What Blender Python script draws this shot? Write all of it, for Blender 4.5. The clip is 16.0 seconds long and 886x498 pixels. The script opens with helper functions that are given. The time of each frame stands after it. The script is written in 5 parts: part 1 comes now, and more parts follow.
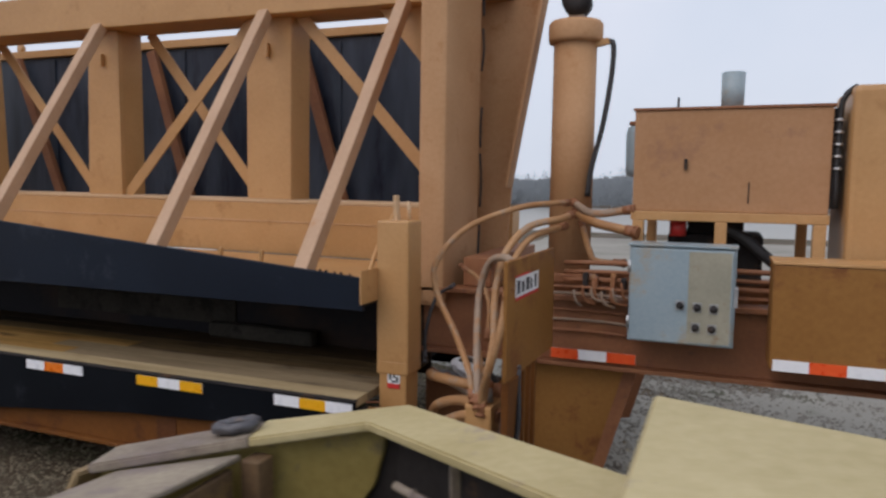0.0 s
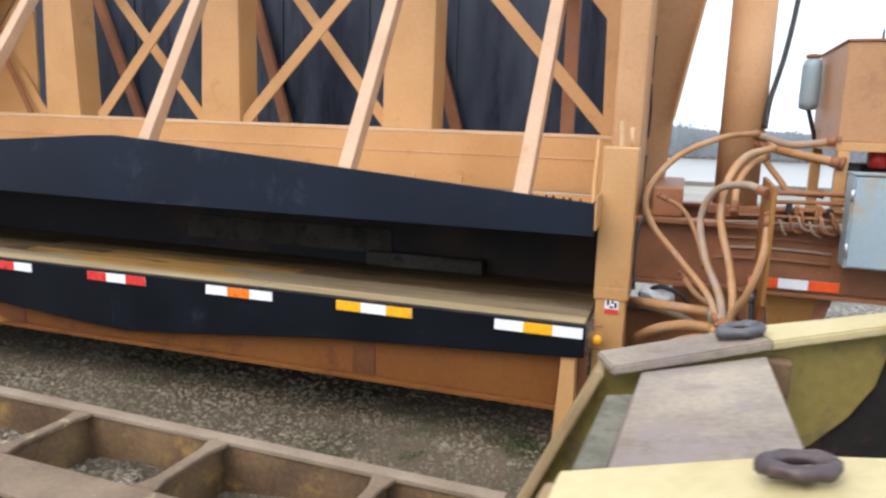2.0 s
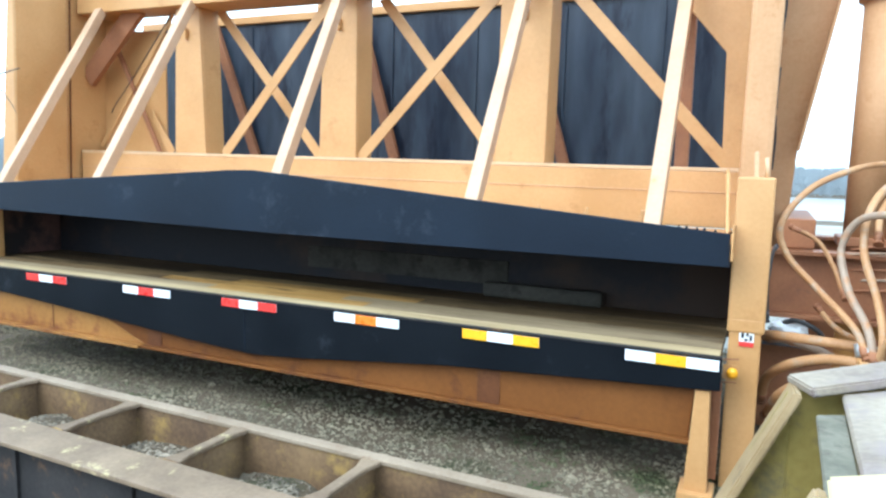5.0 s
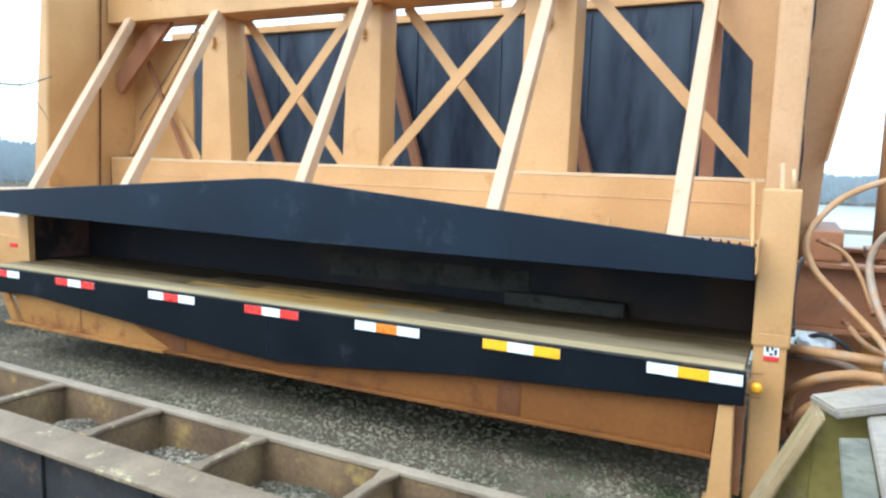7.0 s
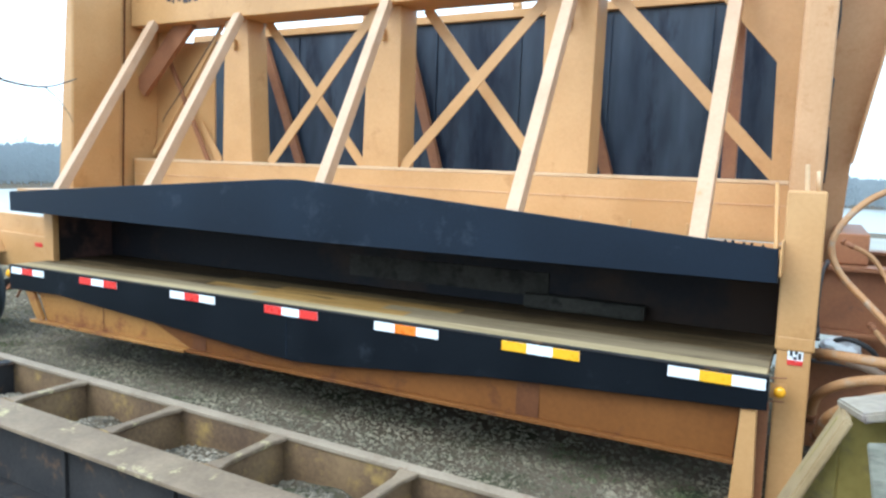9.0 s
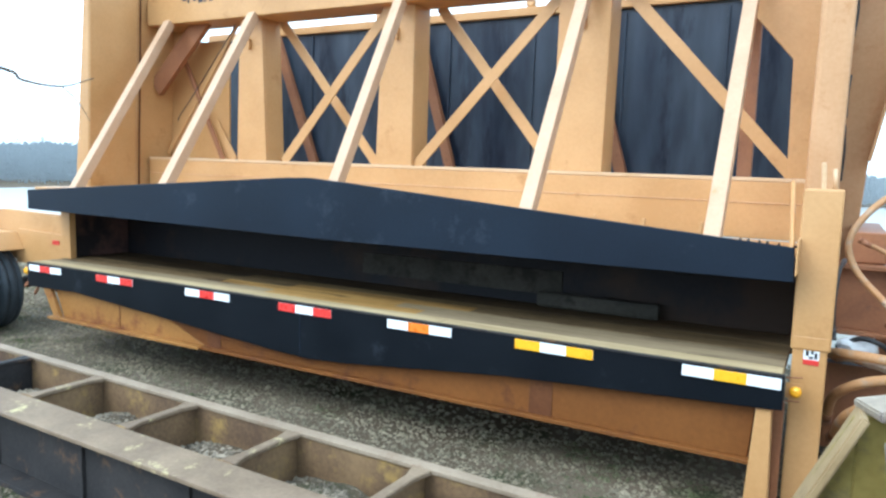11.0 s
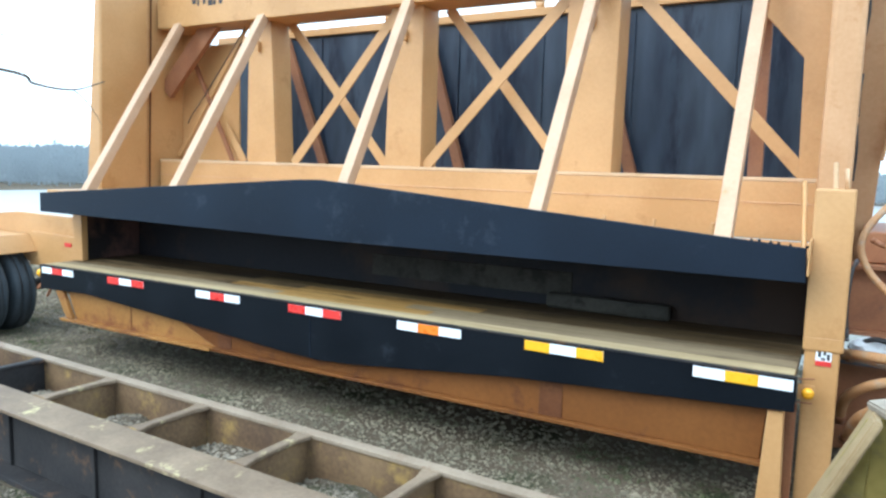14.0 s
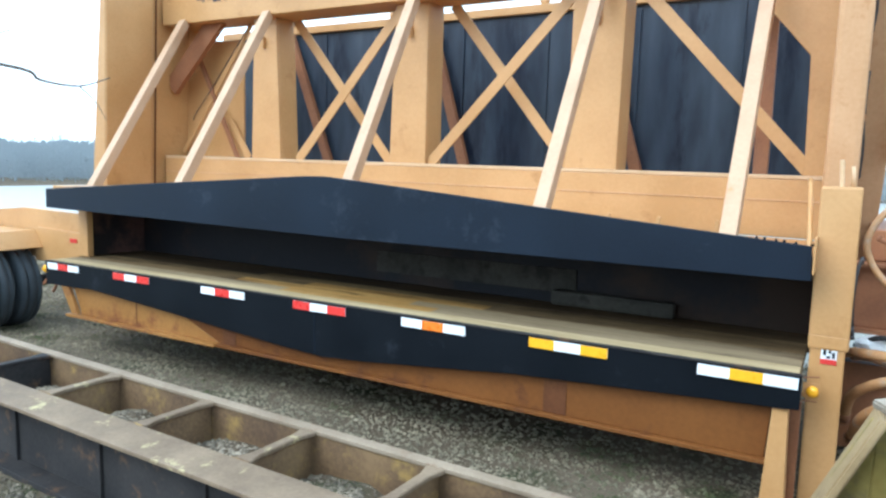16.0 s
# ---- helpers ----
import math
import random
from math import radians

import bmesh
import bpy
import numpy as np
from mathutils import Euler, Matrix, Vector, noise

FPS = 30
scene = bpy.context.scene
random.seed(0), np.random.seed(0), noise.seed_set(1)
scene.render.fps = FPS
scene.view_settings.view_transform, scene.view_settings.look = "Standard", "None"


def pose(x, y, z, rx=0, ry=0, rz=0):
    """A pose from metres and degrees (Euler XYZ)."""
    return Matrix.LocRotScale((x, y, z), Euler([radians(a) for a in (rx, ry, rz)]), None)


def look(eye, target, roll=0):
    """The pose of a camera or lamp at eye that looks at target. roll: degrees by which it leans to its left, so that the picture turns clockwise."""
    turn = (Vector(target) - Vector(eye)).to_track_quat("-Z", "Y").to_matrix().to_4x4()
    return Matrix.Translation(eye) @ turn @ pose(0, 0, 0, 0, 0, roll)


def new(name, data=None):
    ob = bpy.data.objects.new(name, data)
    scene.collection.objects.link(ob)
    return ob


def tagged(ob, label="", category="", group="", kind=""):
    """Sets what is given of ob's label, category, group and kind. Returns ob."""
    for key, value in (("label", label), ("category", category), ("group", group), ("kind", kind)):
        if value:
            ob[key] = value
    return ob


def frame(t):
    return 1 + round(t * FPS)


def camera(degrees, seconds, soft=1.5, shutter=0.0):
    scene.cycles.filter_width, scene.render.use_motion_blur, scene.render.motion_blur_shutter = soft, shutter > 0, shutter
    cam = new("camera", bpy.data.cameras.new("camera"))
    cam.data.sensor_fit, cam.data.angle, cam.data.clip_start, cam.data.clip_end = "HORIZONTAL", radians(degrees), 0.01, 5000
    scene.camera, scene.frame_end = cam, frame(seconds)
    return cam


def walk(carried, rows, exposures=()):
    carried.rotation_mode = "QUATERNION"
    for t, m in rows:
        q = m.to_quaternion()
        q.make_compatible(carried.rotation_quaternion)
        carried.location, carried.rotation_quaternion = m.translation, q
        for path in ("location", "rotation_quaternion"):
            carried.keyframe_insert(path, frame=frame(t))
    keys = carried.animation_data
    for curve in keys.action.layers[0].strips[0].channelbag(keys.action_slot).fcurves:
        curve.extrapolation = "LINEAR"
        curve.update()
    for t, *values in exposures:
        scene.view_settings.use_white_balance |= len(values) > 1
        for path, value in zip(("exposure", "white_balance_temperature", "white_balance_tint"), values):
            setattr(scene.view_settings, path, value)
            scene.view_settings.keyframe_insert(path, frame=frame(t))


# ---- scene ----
cam = camera(64.2, 16.0, soft=2.5, shutter=0.5)

PATH = [
    (0, (1.651, -3.005, 1.104), (0.924, -1.152, 0.913), 0.6),
    (0.5, (1.415, -3.153, 1.13), (0.685, -1.306, 0.901), -0.3),
    (1, (1.022, -3.198, 1.034), (0.284, -1.363, 0.734), -2.3),
    (1.5, (0.657, -3.303, 0.958), (0.003, -1.44, 0.641), 1.8),
    (2, (0.411, -3.468, 0.984), (-0.216, -1.6, 0.638), 1.7),
    (2.5, (0.265, -3.495, 0.95), (-0.534, -1.685, 0.658), 1.1),
    (3, (0.147, -3.576, 0.949), (-0.584, -1.737, 0.66), 2.0),
    (5.5, (0.173, -3.652, 0.941), (-0.688, -1.862, 0.702), 1.4),
    (6, (0.179, -3.652, 0.945), (-0.703, -1.873, 0.704), 1.6),
    (6.5, (0.175, -3.644, 0.957), (-0.709, -1.866, 0.719), 1.4),
    (7, (0.176, -3.644, 0.965), (-0.713, -1.867, 0.735), 1.5),
    (7.5, (0.18, -3.647, 0.966), (-0.728, -1.878, 0.748), 1.4),
    (8, (0.176, -3.649, 0.965), (-0.734, -1.881, 0.746), 1.5),
    (8.5, (0.171, -3.639, 0.963), (-0.746, -1.876, 0.734), 1.7),
    (9, (0.168, -3.644, 0.958), (-0.767, -1.89, 0.733), 1.6),
    (9.5, (0.169, -3.642, 0.954), (-0.783, -1.898, 0.73), 1.8),
    (12, (0.168, -3.651, 0.956), (-0.811, -1.923, 0.725), 1.4),
    (12.5, (0.175, -3.645, 0.935), (-0.815, -1.921, 0.72), 1.5),
    (13, (0.169, -3.649, 0.953), (-0.826, -1.928, 0.729), 1.3),
    (13.5, (0.164, -3.653, 0.96), (-0.829, -1.932, 0.732), 1.4),
    (14, (0.168, -3.647, 0.961), (-0.822, -1.924, 0.732), 1.3),
    (14.5, (0.17, -3.645, 0.959), (-0.822, -1.925, 0.727), 1.4),
    (15, (0.172, -3.639, 0.949), (-0.828, -1.922, 0.722), 1.4),
    (15.5, (0.169, -3.643, 0.952), (-0.834, -1.929, 0.721), 1.3),
    (16, (0.167, -3.648, 0.964), (-0.832, -1.933, 0.725), 1.4),
]
EXPOSURES = [(0.0, -0.74, 6400, 22), (0.5, -0.70, 6500, 24), (0.8, -0.48, 6500, 24), (1.2, -0.12, 6450, 22), (1.6, 0.16, 6350, 18), (2.0, 0.44, 6250, 18), (2.5, 0.72, 6150, 15), (3.0, 0.98, 5850, 8), (5.5, 1.13, 5300, 3), (7.0, 0.98, 5300, 3), (8.0, 0.82, 5300, 3), (9.0, 0.84, 5300, 3), (12.0, 0.93, 5300, 3), (14.0, 0.89, 5300, 3), (16.0, 0.82, 5300, 3)]
walk(cam, [(t, look(eye, target, roll)) for t, eye, target, roll in PATH], EXPOSURES)

# ---- world and sun: bright overcast ----
world = bpy.data.worlds.new("overcast_sky")
scene.world = world
world.use_nodes = True
wn, wl = world.node_tree.nodes, world.node_tree.links
wn.clear()
sky = wn.new("ShaderNodeTexSky")
sky.sky_type, sky.sun_disc = "NISHITA", False
sky.sun_elevation, sky.sun_rotation = radians(48), radians(207)
sky.air_density, sky.dust_density, sky.ozone_density = 1.0, 6.0, 1.0
cloud = wn.new("ShaderNodeTexNoise")
cloud.inputs["Scale"].default_value, cloud.inputs["Detail"].default_value = 2.2, 5
ramp = wn.new("ShaderNodeValToRGB")
ramp.color_ramp.elements[0].position, ramp.color_ramp.elements[0].color = 0.3, (7.5, 8.75, 9.4, 1)
ramp.color_ramp.elements[1].position, ramp.color_ramp.elements[1].color = 0.7, (9.0, 9.85, 10.2, 1)
mix = wn.new("ShaderNodeMix")
mix.data_type = "RGBA"
mix.inputs[0].default_value = 0.82
back = wn.new("ShaderNodeBackground")
back.inputs["Strength"].default_value = 0.103
out = wn.new("ShaderNodeOutputWorld")
wl.new(cloud.outputs["Fac"], ramp.inputs["Fac"])
wl.new(sky.outputs["Color"], mix.inputs[6])
wl.new(ramp.outputs["Color"], mix.inputs[7])
# an overcast sky is brighter overhead than at the horizon
place, xyz, lift, times = wn.new("ShaderNodeTexCoord"), wn.new("ShaderNodeSeparateXYZ"), wn.new("ShaderNodeMapRange"), wn.new("ShaderNodeMix")
lift.inputs[1].default_value, lift.inputs[2].default_value, lift.inputs[3].default_value, lift.inputs[4].default_value = 0.0, 0.9, 1.56, 1.5
times.data_type, times.blend_type = "RGBA", "MULTIPLY"
times.inputs[0].default_value = 1.0
wl.new(place.outputs["Generated"], xyz.inputs["Vector"])
wl.new(xyz.outputs["Z"], lift.inputs[0])
wl.new(mix.outputs[2], times.inputs[6])
wl.new(lift.outputs[0], times.inputs[7])
wl.new(times.outputs[2], back.inputs["Color"])
wl.new(back.outputs["Background"], out.inputs["Surface"])
sun_data = bpy.data.lights.new("sun", "SUN")
sun_data.energy, sun_data.angle, sun_data.color = 1.2, radians(40), (1.0, 0.95, 0.87)
sun = new("sun", sun_data)
sun.matrix_world = look((-4, -8, 10), (0, 0, 0))


# ---- materials ----
def material(name, base, second, rough=0.5, metal=0.0, scale=6.0, grain=60.0, bump=0.15, wear=None, wear_at=0.66, stretch=(1, 1, 1), jitter=0.0, coat=0.0, spec=0.5):
    """Two base colours mixed at a large and a small scale, optional wear in patches, and a fine relief."""
    m = bpy.data.materials.new(name)
    m.use_nodes = True
    n, l = m.node_tree.nodes, m.node_tree.links
    b = n["Principled BSDF"]
    b.inputs["Metallic"].default_value = metal
    b.inputs["Coat Weight"].default_value = coat
    b.inputs["Specular IOR Level"].default_value = spec
    co = n.new("ShaderNodeTexCoord")
    mp = n.new("ShaderNodeMapping")
    mp.inputs["Scale"].default_value = stretch
    l.new(co.outputs["Object"], mp.inputs["Vector"])
    big, fine = n.new("ShaderNodeTexNoise"), n.new("ShaderNodeTexNoise")
    for tex, s, d in ((big, scale, 5), (fine, grain, 4)):
        tex.inputs["Scale"].default_value, tex.inputs["Detail"].default_value = s, d
        l.new(mp.outputs["Vector"], tex.inputs["Vector"])
    add = n.new("ShaderNodeMath")
    add.operation = "MULTIPLY_ADD"
    add.inputs[1].default_value = 0.45
    l.new(fine.outputs["Fac"], add.inputs[0])
    l.new(big.outputs["Fac"], add.inputs[2])
    rp = n.new("ShaderNodeValToRGB")
    rp.color_ramp.elements[0].position, rp.color_ramp.elements[1].position = 0.52, 0.95
    rp.color_ramp.elements[0].color, rp.color_ramp.elements[1].color = (*base, 1), (*second, 1)
    l.new(add.outputs[0], rp.inputs["Fac"])
    colour = rp.outputs["Color"]
    if wear:
        spots = n.new("ShaderNodeTexNoise")
        spots.inputs["Scale"].default_value, spots.inputs["Detail"].default_value, spots.inputs["Roughness"].default_value = scale * 1.7, 8, 0.7
        l.new(mp.outputs["Vector"], spots.inputs["Vector"])
        wr = n.new("ShaderNodeValToRGB")
        wr.color_ramp.elements[0].position, wr.color_ramp.elements[1].position = wear_at - 0.06, wear_at + 0.05
        l.new(spots.outputs["Fac"], wr.inputs["Fac"])
        mx = n.new("ShaderNodeMix")
        mx.data_type = "RGBA"
        l.new(wr.outputs["Color"], mx.inputs[0])
        l.new(colour, mx.inputs[6])
        mx.inputs[7].default_value = (*wear, 1)
        colour = mx.outputs[2]
    if jitter:
        info = n.new("ShaderNodeObjectInfo")
        geo = n.new("ShaderNodeNewGeometry")
        sm = n.new("ShaderNodeMath")
        sm.operation = "ADD"
        l.new(info.outputs["Random"], sm.inputs[0])
        l.new(geo.outputs["Random Per Island"], sm.inputs[1])
        rg = n.new("ShaderNodeMapRange")
        rg.inputs[2].default_value = 2.0
        rg.inputs[3].default_value, rg.inputs[4].default_value = 1 - jitter, 1 + jitter
        l.new(sm.outputs[0], rg.inputs[0])
        hs = n.new("ShaderNodeHueSaturation")
        l.new(rg.outputs[0], hs.inputs["Value"])
        l.new(colour, hs.inputs["Color"])
        colour = hs.outputs["Color"]
    l.new(colour, b.inputs["Base Color"])
    rr = n.new("ShaderNodeMapRange")
    rr.inputs[3].default_value, rr.inputs[4].default_value = max(0.05, rough - 0.12), min(1, rough + 0.12)
    l.new(big.outputs["Fac"], rr.inputs[0])
    l.new(rr.outputs[0], b.inputs["Roughness"])
    if bump:
        bp = n.new("ShaderNodeBump")
        bp.inputs["Strength"].default_value, bp.inputs["Distance"].default_value = bump, 0.01
        l.new(add.outputs[0], bp.inputs["Height"])
        l.new(bp.outputs["Normal"], b.inputs["Normal"])
    return m


ORANGE = material("orange_machine_paint", (0.455, 0.242, 0.086), (0.55, 0.308, 0.124), 0.45, scale=2.2, grain=45, bump=0.06, wear=(0.40, 0.20, 0.066), wear_at=0.655)
DUSTY = material("dust_paled_orange_paint", (0.445, 0.243, 0.112), (0.545, 0.320, 0.168), 0.7, scale=2.2, grain=45, bump=0.06, wear=(0.40, 0.195, 0.078), wear_at=0.64, spec=0.25)
STRUT = material("sun_bleached_orange_paint", (0.43, 0.262, 0.148), (0.52, 0.335, 0.205), 0.5, scale=3, grain=45, bump=0.06, wear=(0.44, 0.22, 0.09), wear_at=0.68)
# pale orange; on the rail cap it paints the light caught along the edge
PALE_EDGE = material("pale_orange_edge", (0.56, 0.37, 0.20), (0.66, 0.46, 0.28), 0.5, scale=3, grain=45, bump=0.0)
# lighter copy of BLACK: patchy fading, plus sky light put into the colour
FADED_BLACK = material("faded_skylit_black_paint", (0.0030, 0.0068, 0.0148), (0.0068, 0.0130, 0.0255), 0.5, scale=1.8, grain=60, bump=0.05, wear=(0.022, 0.030, 0.045), wear_at=0.635, spec=0.24)
# dark brown holds the deep shade on the end plate
SHADE_BROWN = material("shade_browned_plate", (0.062, 0.030, 0.024), (0.115, 0.056, 0.042), 0.6, scale=1.1, grain=40, bump=0.1, wear=(0.012, 0.009, 0.009), wear_at=0.55)
# two darker oranges: shade below the skirt mixed into grimy paint
BELLY_RED = material("grimy_shaded_red_orange_paint", (0.116, 0.040, 0.009), (0.190, 0.072, 0.016), 0.55, scale=1.2, grain=40, bump=0.1, wear=(0.08, 0.027, 0.012), wear_at=0.61, spec=0.22)
BELLY = material("dirty_shaded_orange_paint", (0.25, 0.112, 0.027), (0.345, 0.166, 0.044), 0.55, scale=1.3, grain=40, bump=0.1, wear=(0.17, 0.06, 0.02), wear_at=0.57, spec=0.25)
RUST_RED = material("red_oxide_painted_steel", (0.215, 0.084, 0.036), (0.325, 0.136, 0.056), 0.6, scale=4, grain=50, bump=0.15, wear=(0.13, 0.06, 0.04), wear_at=0.68)
RUST_DARK = material("dark_red_brown_paint", (0.078, 0.027, 0.010), (0.135, 0.050, 0.017), 0.6, scale=5, grain=50, bump=0.15, wear=(0.15, 0.058, 0.018), wear_at=0.58, spec=0.25)
BLACK = material("black_enamel", (0.0027, 0.0039, 0.0062), (0.0052, 0.0070, 0.0102), 0.5, scale=3, grain=60, bump=0.05, wear=(0.017, 0.020, 0.026), wear_at=0.66, spec=0.14)
BLACK_IN = material("inner_black_paint", (0.0065, 0.006, 0.009), (0.014, 0.0125, 0.015), 0.6, scale=3, grain=40, bump=0.1, wear=(0.024, 0.016, 0.012), wear_at=0.60, spec=0.2)
# near-black with brown patches: deep shade over the deck painted on the wall
WALL_IN = material("shade_blackened_plate", (0.006, 0.0055, 0.008), (0.014, 0.012, 0.014), 0.6, scale=0.32, grain=30, bump=0.08, wear=(0.028, 0.016, 0.010), wear_at=0.52, spec=0.2)
# the blue-grey streaks put a sheen of reflected sky into the colour
PANEL = material("dark_panel_sheet", (0.006, 0.012, 0.028), (0.058, 0.076, 0.106), 0.40, spec=0.38, scale=1.9, grain=9, bump=0.25, stretch=(1, 1, 0.22), wear=(0.004, 0.008, 0.022), wear_at=0.60)
WOOD = material("pale_worn_deck_wood", (0.30, 0.226, 0.116), (0.46, 0.36, 0.208), 0.75, scale=3, grain=30, bump=0.3, stretch=(0.35, 4, 4), wear=(0.26, 0.18, 0.09), wear_at=0.64, jitter=0.12, spec=0.1)
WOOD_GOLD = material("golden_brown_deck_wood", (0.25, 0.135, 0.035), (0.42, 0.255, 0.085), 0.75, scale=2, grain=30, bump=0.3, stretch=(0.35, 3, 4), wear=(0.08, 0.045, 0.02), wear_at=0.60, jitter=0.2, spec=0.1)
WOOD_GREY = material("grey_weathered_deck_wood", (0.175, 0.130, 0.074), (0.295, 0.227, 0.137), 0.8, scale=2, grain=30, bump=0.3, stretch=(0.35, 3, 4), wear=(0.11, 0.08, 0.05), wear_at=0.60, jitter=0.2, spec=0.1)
# brown and near-black decking: the platform's shade put into the wood colour
WOOD_BROWN = material("half_shaded_brown_deck_wood", (0.10, 0.065, 0.030), (0.20, 0.135, 0.066), 0.75, scale=2, grain=30, bump=0.3, stretch=(0.35, 3, 4), wear=(0.05, 0.032, 0.018), wear_at=0.58, jitter=0.25, spec=0.1)
WOOD_SHADED = material("shade_darkened_deck_wood", (0.022, 0.015, 0.010), (0.075, 0.047, 0.023), 0.7, scale=2, grain=30, bump=0.3, stretch=(0.35, 3, 4), wear=(0.13, 0.075, 0.028), wear_at=0.66, jitter=0.2, spec=0.1)
LEDGE = material("dusty_grey_brown_plate", (0.027, 0.0245, 0.020), (0.056, 0.049, 0.039), 0.7, scale=2.5, grain=40, bump=0.1, wear=(0.02, 0.017, 0.015), wear_at=0.56, spec=0.1)
YELLOW = material("faded_yellow_paint", (0.40, 0.328, 0.152), (0.53, 0.447, 0.24), 0.55, scale=3, grain=40, bump=0.12, wear=(0.34, 0.27, 0.19), wear_at=0.64)
TAN = material("browned_yellow_paint", (0.27, 0.185, 0.088), (0.38, 0.275, 0.145), 0.6, scale=3, grain=45, bump=0.2, wear=(0.16, 0.11, 0.06), wear_at=0.6)
OLIVE = material("grimy_yellow_paint", (0.235, 0.178, 0.046), (0.36, 0.28, 0.085), 0.6, scale=2.5, grain=40, bump=0.15, wear=(0.16, 0.13, 0.07), wear_at=0.64)
LIPGREY = material("grey_green_weathered_steel", (0.105, 0.100, 0.072), (0.20, 0.186, 0.140), 0.7, scale=7, grain=60, bump=0.2, wear=(0.085, 0.074, 0.055), wear_at=0.58, spec=0.2)
PLATE = material("bare_weathered_plate", (0.175, 0.138, 0.110), (0.375, 0.32, 0.235), 0.6, scale=3.6, grain=60, bump=0.2, wear=(0.235, 0.19, 0.17), wear_at=0.57)
RUSTY = material("brown_rusty_beam", (0.082, 0.046, 0.024), (0.21, 0.130, 0.060), 0.75, scale=3.5, grain=55, bump=0.3, wear=(0.29, 0.185, 0.055), wear_at=0.60)
RUSTY_TOP = material("worn_beam_flange", (0.132, 0.088, 0.052), (0.235, 0.168, 0.105), 0.7, scale=4, grain=60, bump=0.3, wear=(0.50, 0.42, 0.21), wear_at=0.635)
EDGE_WORN = material("scraped_pale_flange", (0.19, 0.138, 0.088), (0.29, 0.222, 0.152), 0.65, scale=5, grain=60, bump=0.3, wear=(0.20, 0.13, 0.08), wear_at=0.62)
DARKSTEEL = material("dark_grimy_steel", (0.019, 0.0175, 0.018), (0.044, 0.039, 0.037), 0.7, scale=4, grain=50, bump=0.25, wear=(0.11, 0.062, 0.035), wear_at=0.62, spec=0.2)
CABINET = material("grey_cabinet_paint", (0.25, 0.335, 0.375), (0.34, 0.41, 0.43), 0.4, scale=2.5, grain=60, bump=0.05, wear=(0.36, 0.30, 0.20), wear_at=0.60)
BEIGE = material("dusty_beige_paint", (0.27, 0.265, 0.20), (0.38, 0.355, 0.265), 0.5, scale=5, grain=60, bump=0.08, wear=(0.26, 0.17, 0.09), wear_at=0.66)
HOUSING = material("faded_stained_orange_paint", (0.39, 0.195, 0.080), (0.48, 0.262, 0.13), 0.5, scale=1.4, grain=45, bump=0.06, wear=(0.30, 0.145, 0.075), wear_at=0.62)
EYE = material("dark_red_brown_forged_steel", (0.05, 0.036, 0.036), (0.10, 0.075, 0.072), 0.5, metal=0.2, scale=12, grain=80, bump=0.2, wear=(0.16, 0.10, 0.07), wear_at=0.64)
GREYSTEEL = material("grey_forged_steel", (0.06, 0.06, 0.068), (0.13, 0.128, 0.135), 0.5, metal=0.3, scale=12, grain=80, bump=0.2, wear=(0.16, 0.10, 0.06), wear_at=0.64)
ZINC = material("galvanised_steel", (0.45, 0.46, 0.46), (0.6, 0.61, 0.61), 0.4, metal=0.7, scale=8, grain=70, bump=0.1)
HOSE = material("dusty_painted_hose", (0.32, 0.15, 0.052), (0.46, 0.262, 0.12), 0.6, scale=5, grain=80, bump=0.2, wear=(0.34, 0.25, 0.175), wear_at=0.60)
PALE_HOSE = material("bleached_grey_hose", (0.25, 0.175, 0.12), (0.37, 0.28, 0.205), 0.6, scale=6, grain=80, bump=0.2, wear=(0.38, 0.19, 0.08), wear_at=0.58)
RUBBER = material("black_rubber_hose", (0.02, 0.02, 0.022), (0.045, 0.043, 0.042), 0.6, scale=8, grain=70, bump=0.1)
TYRE = material("tyre_rubber", (0.022, 0.028, 0.034), (0.048, 0.056, 0.064), 0.75, scale=5, grain=60, bump=0.3)
T_WHITE = material("white_reflective_tape", (0.82, 0.84, 0.86), (0.90, 0.91, 0.92), 0.3, scale=30, grain=200, bump=0.05)
T_RED = material("red_reflective_tape", (0.62, 0.035, 0.03), (0.72, 0.06, 0.045), 0.3, scale=30, grain=200, bump=0.05)
T_ORANGE = material("orange_reflective_tape", (0.80, 0.17, 0.012), (0.88, 0.24, 0.025), 0.3, scale=30, grain=200, bump=0.05)
T_VERMILION = material("vermilion_reflective_tape", (0.82, 0.085, 0.02), (0.88, 0.13, 0.03), 0.3, scale=30, grain=200, bump=0.05)
T_AMBER = material("amber_reflective_tape", (0.85, 0.40, 0.008), (0.92, 0.47, 0.015), 0.3, scale=30, grain=200, bump=0.05)
AMBER = material("amber_lamp_lens", (0.80, 0.36, 0.01), (0.9, 0.45, 0.02), 0.2, scale=20, grain=90, bump=0.05)
RED = material("red_paint", (0.55, 0.03, 0.025), (0.62, 0.05, 0.04), 0.4, scale=9, grain=60, bump=0.05)
WHITE = material("white_sticker_vinyl", (0.75, 0.77, 0.77), (0.82, 0.83, 0.83), 0.4, scale=20, grain=90, bump=0.02)
INK = material("black_sticker_ink", (0.02, 0.02, 0.025), (0.04, 0.04, 0.05), 0.5, scale=20, grain=90, bump=0.0)
LOT = material("pale_packed_gravel", (0.225, 0.212, 0.178), (0.33, 0.315, 0.27), 0.95, scale=0.5, grain=45, bump=0.4, wear=(0.19, 0.19, 0.15), wear_at=0.64)
GROUND = material("grey_gravel", (0.076, 0.056, 0.035), (0.148, 0.114, 0.078), 0.95, scale=0.9, grain=55, bump=0.9, wear=(0.045, 0.048, 0.022), wear_at=0.58, spec=0.25)
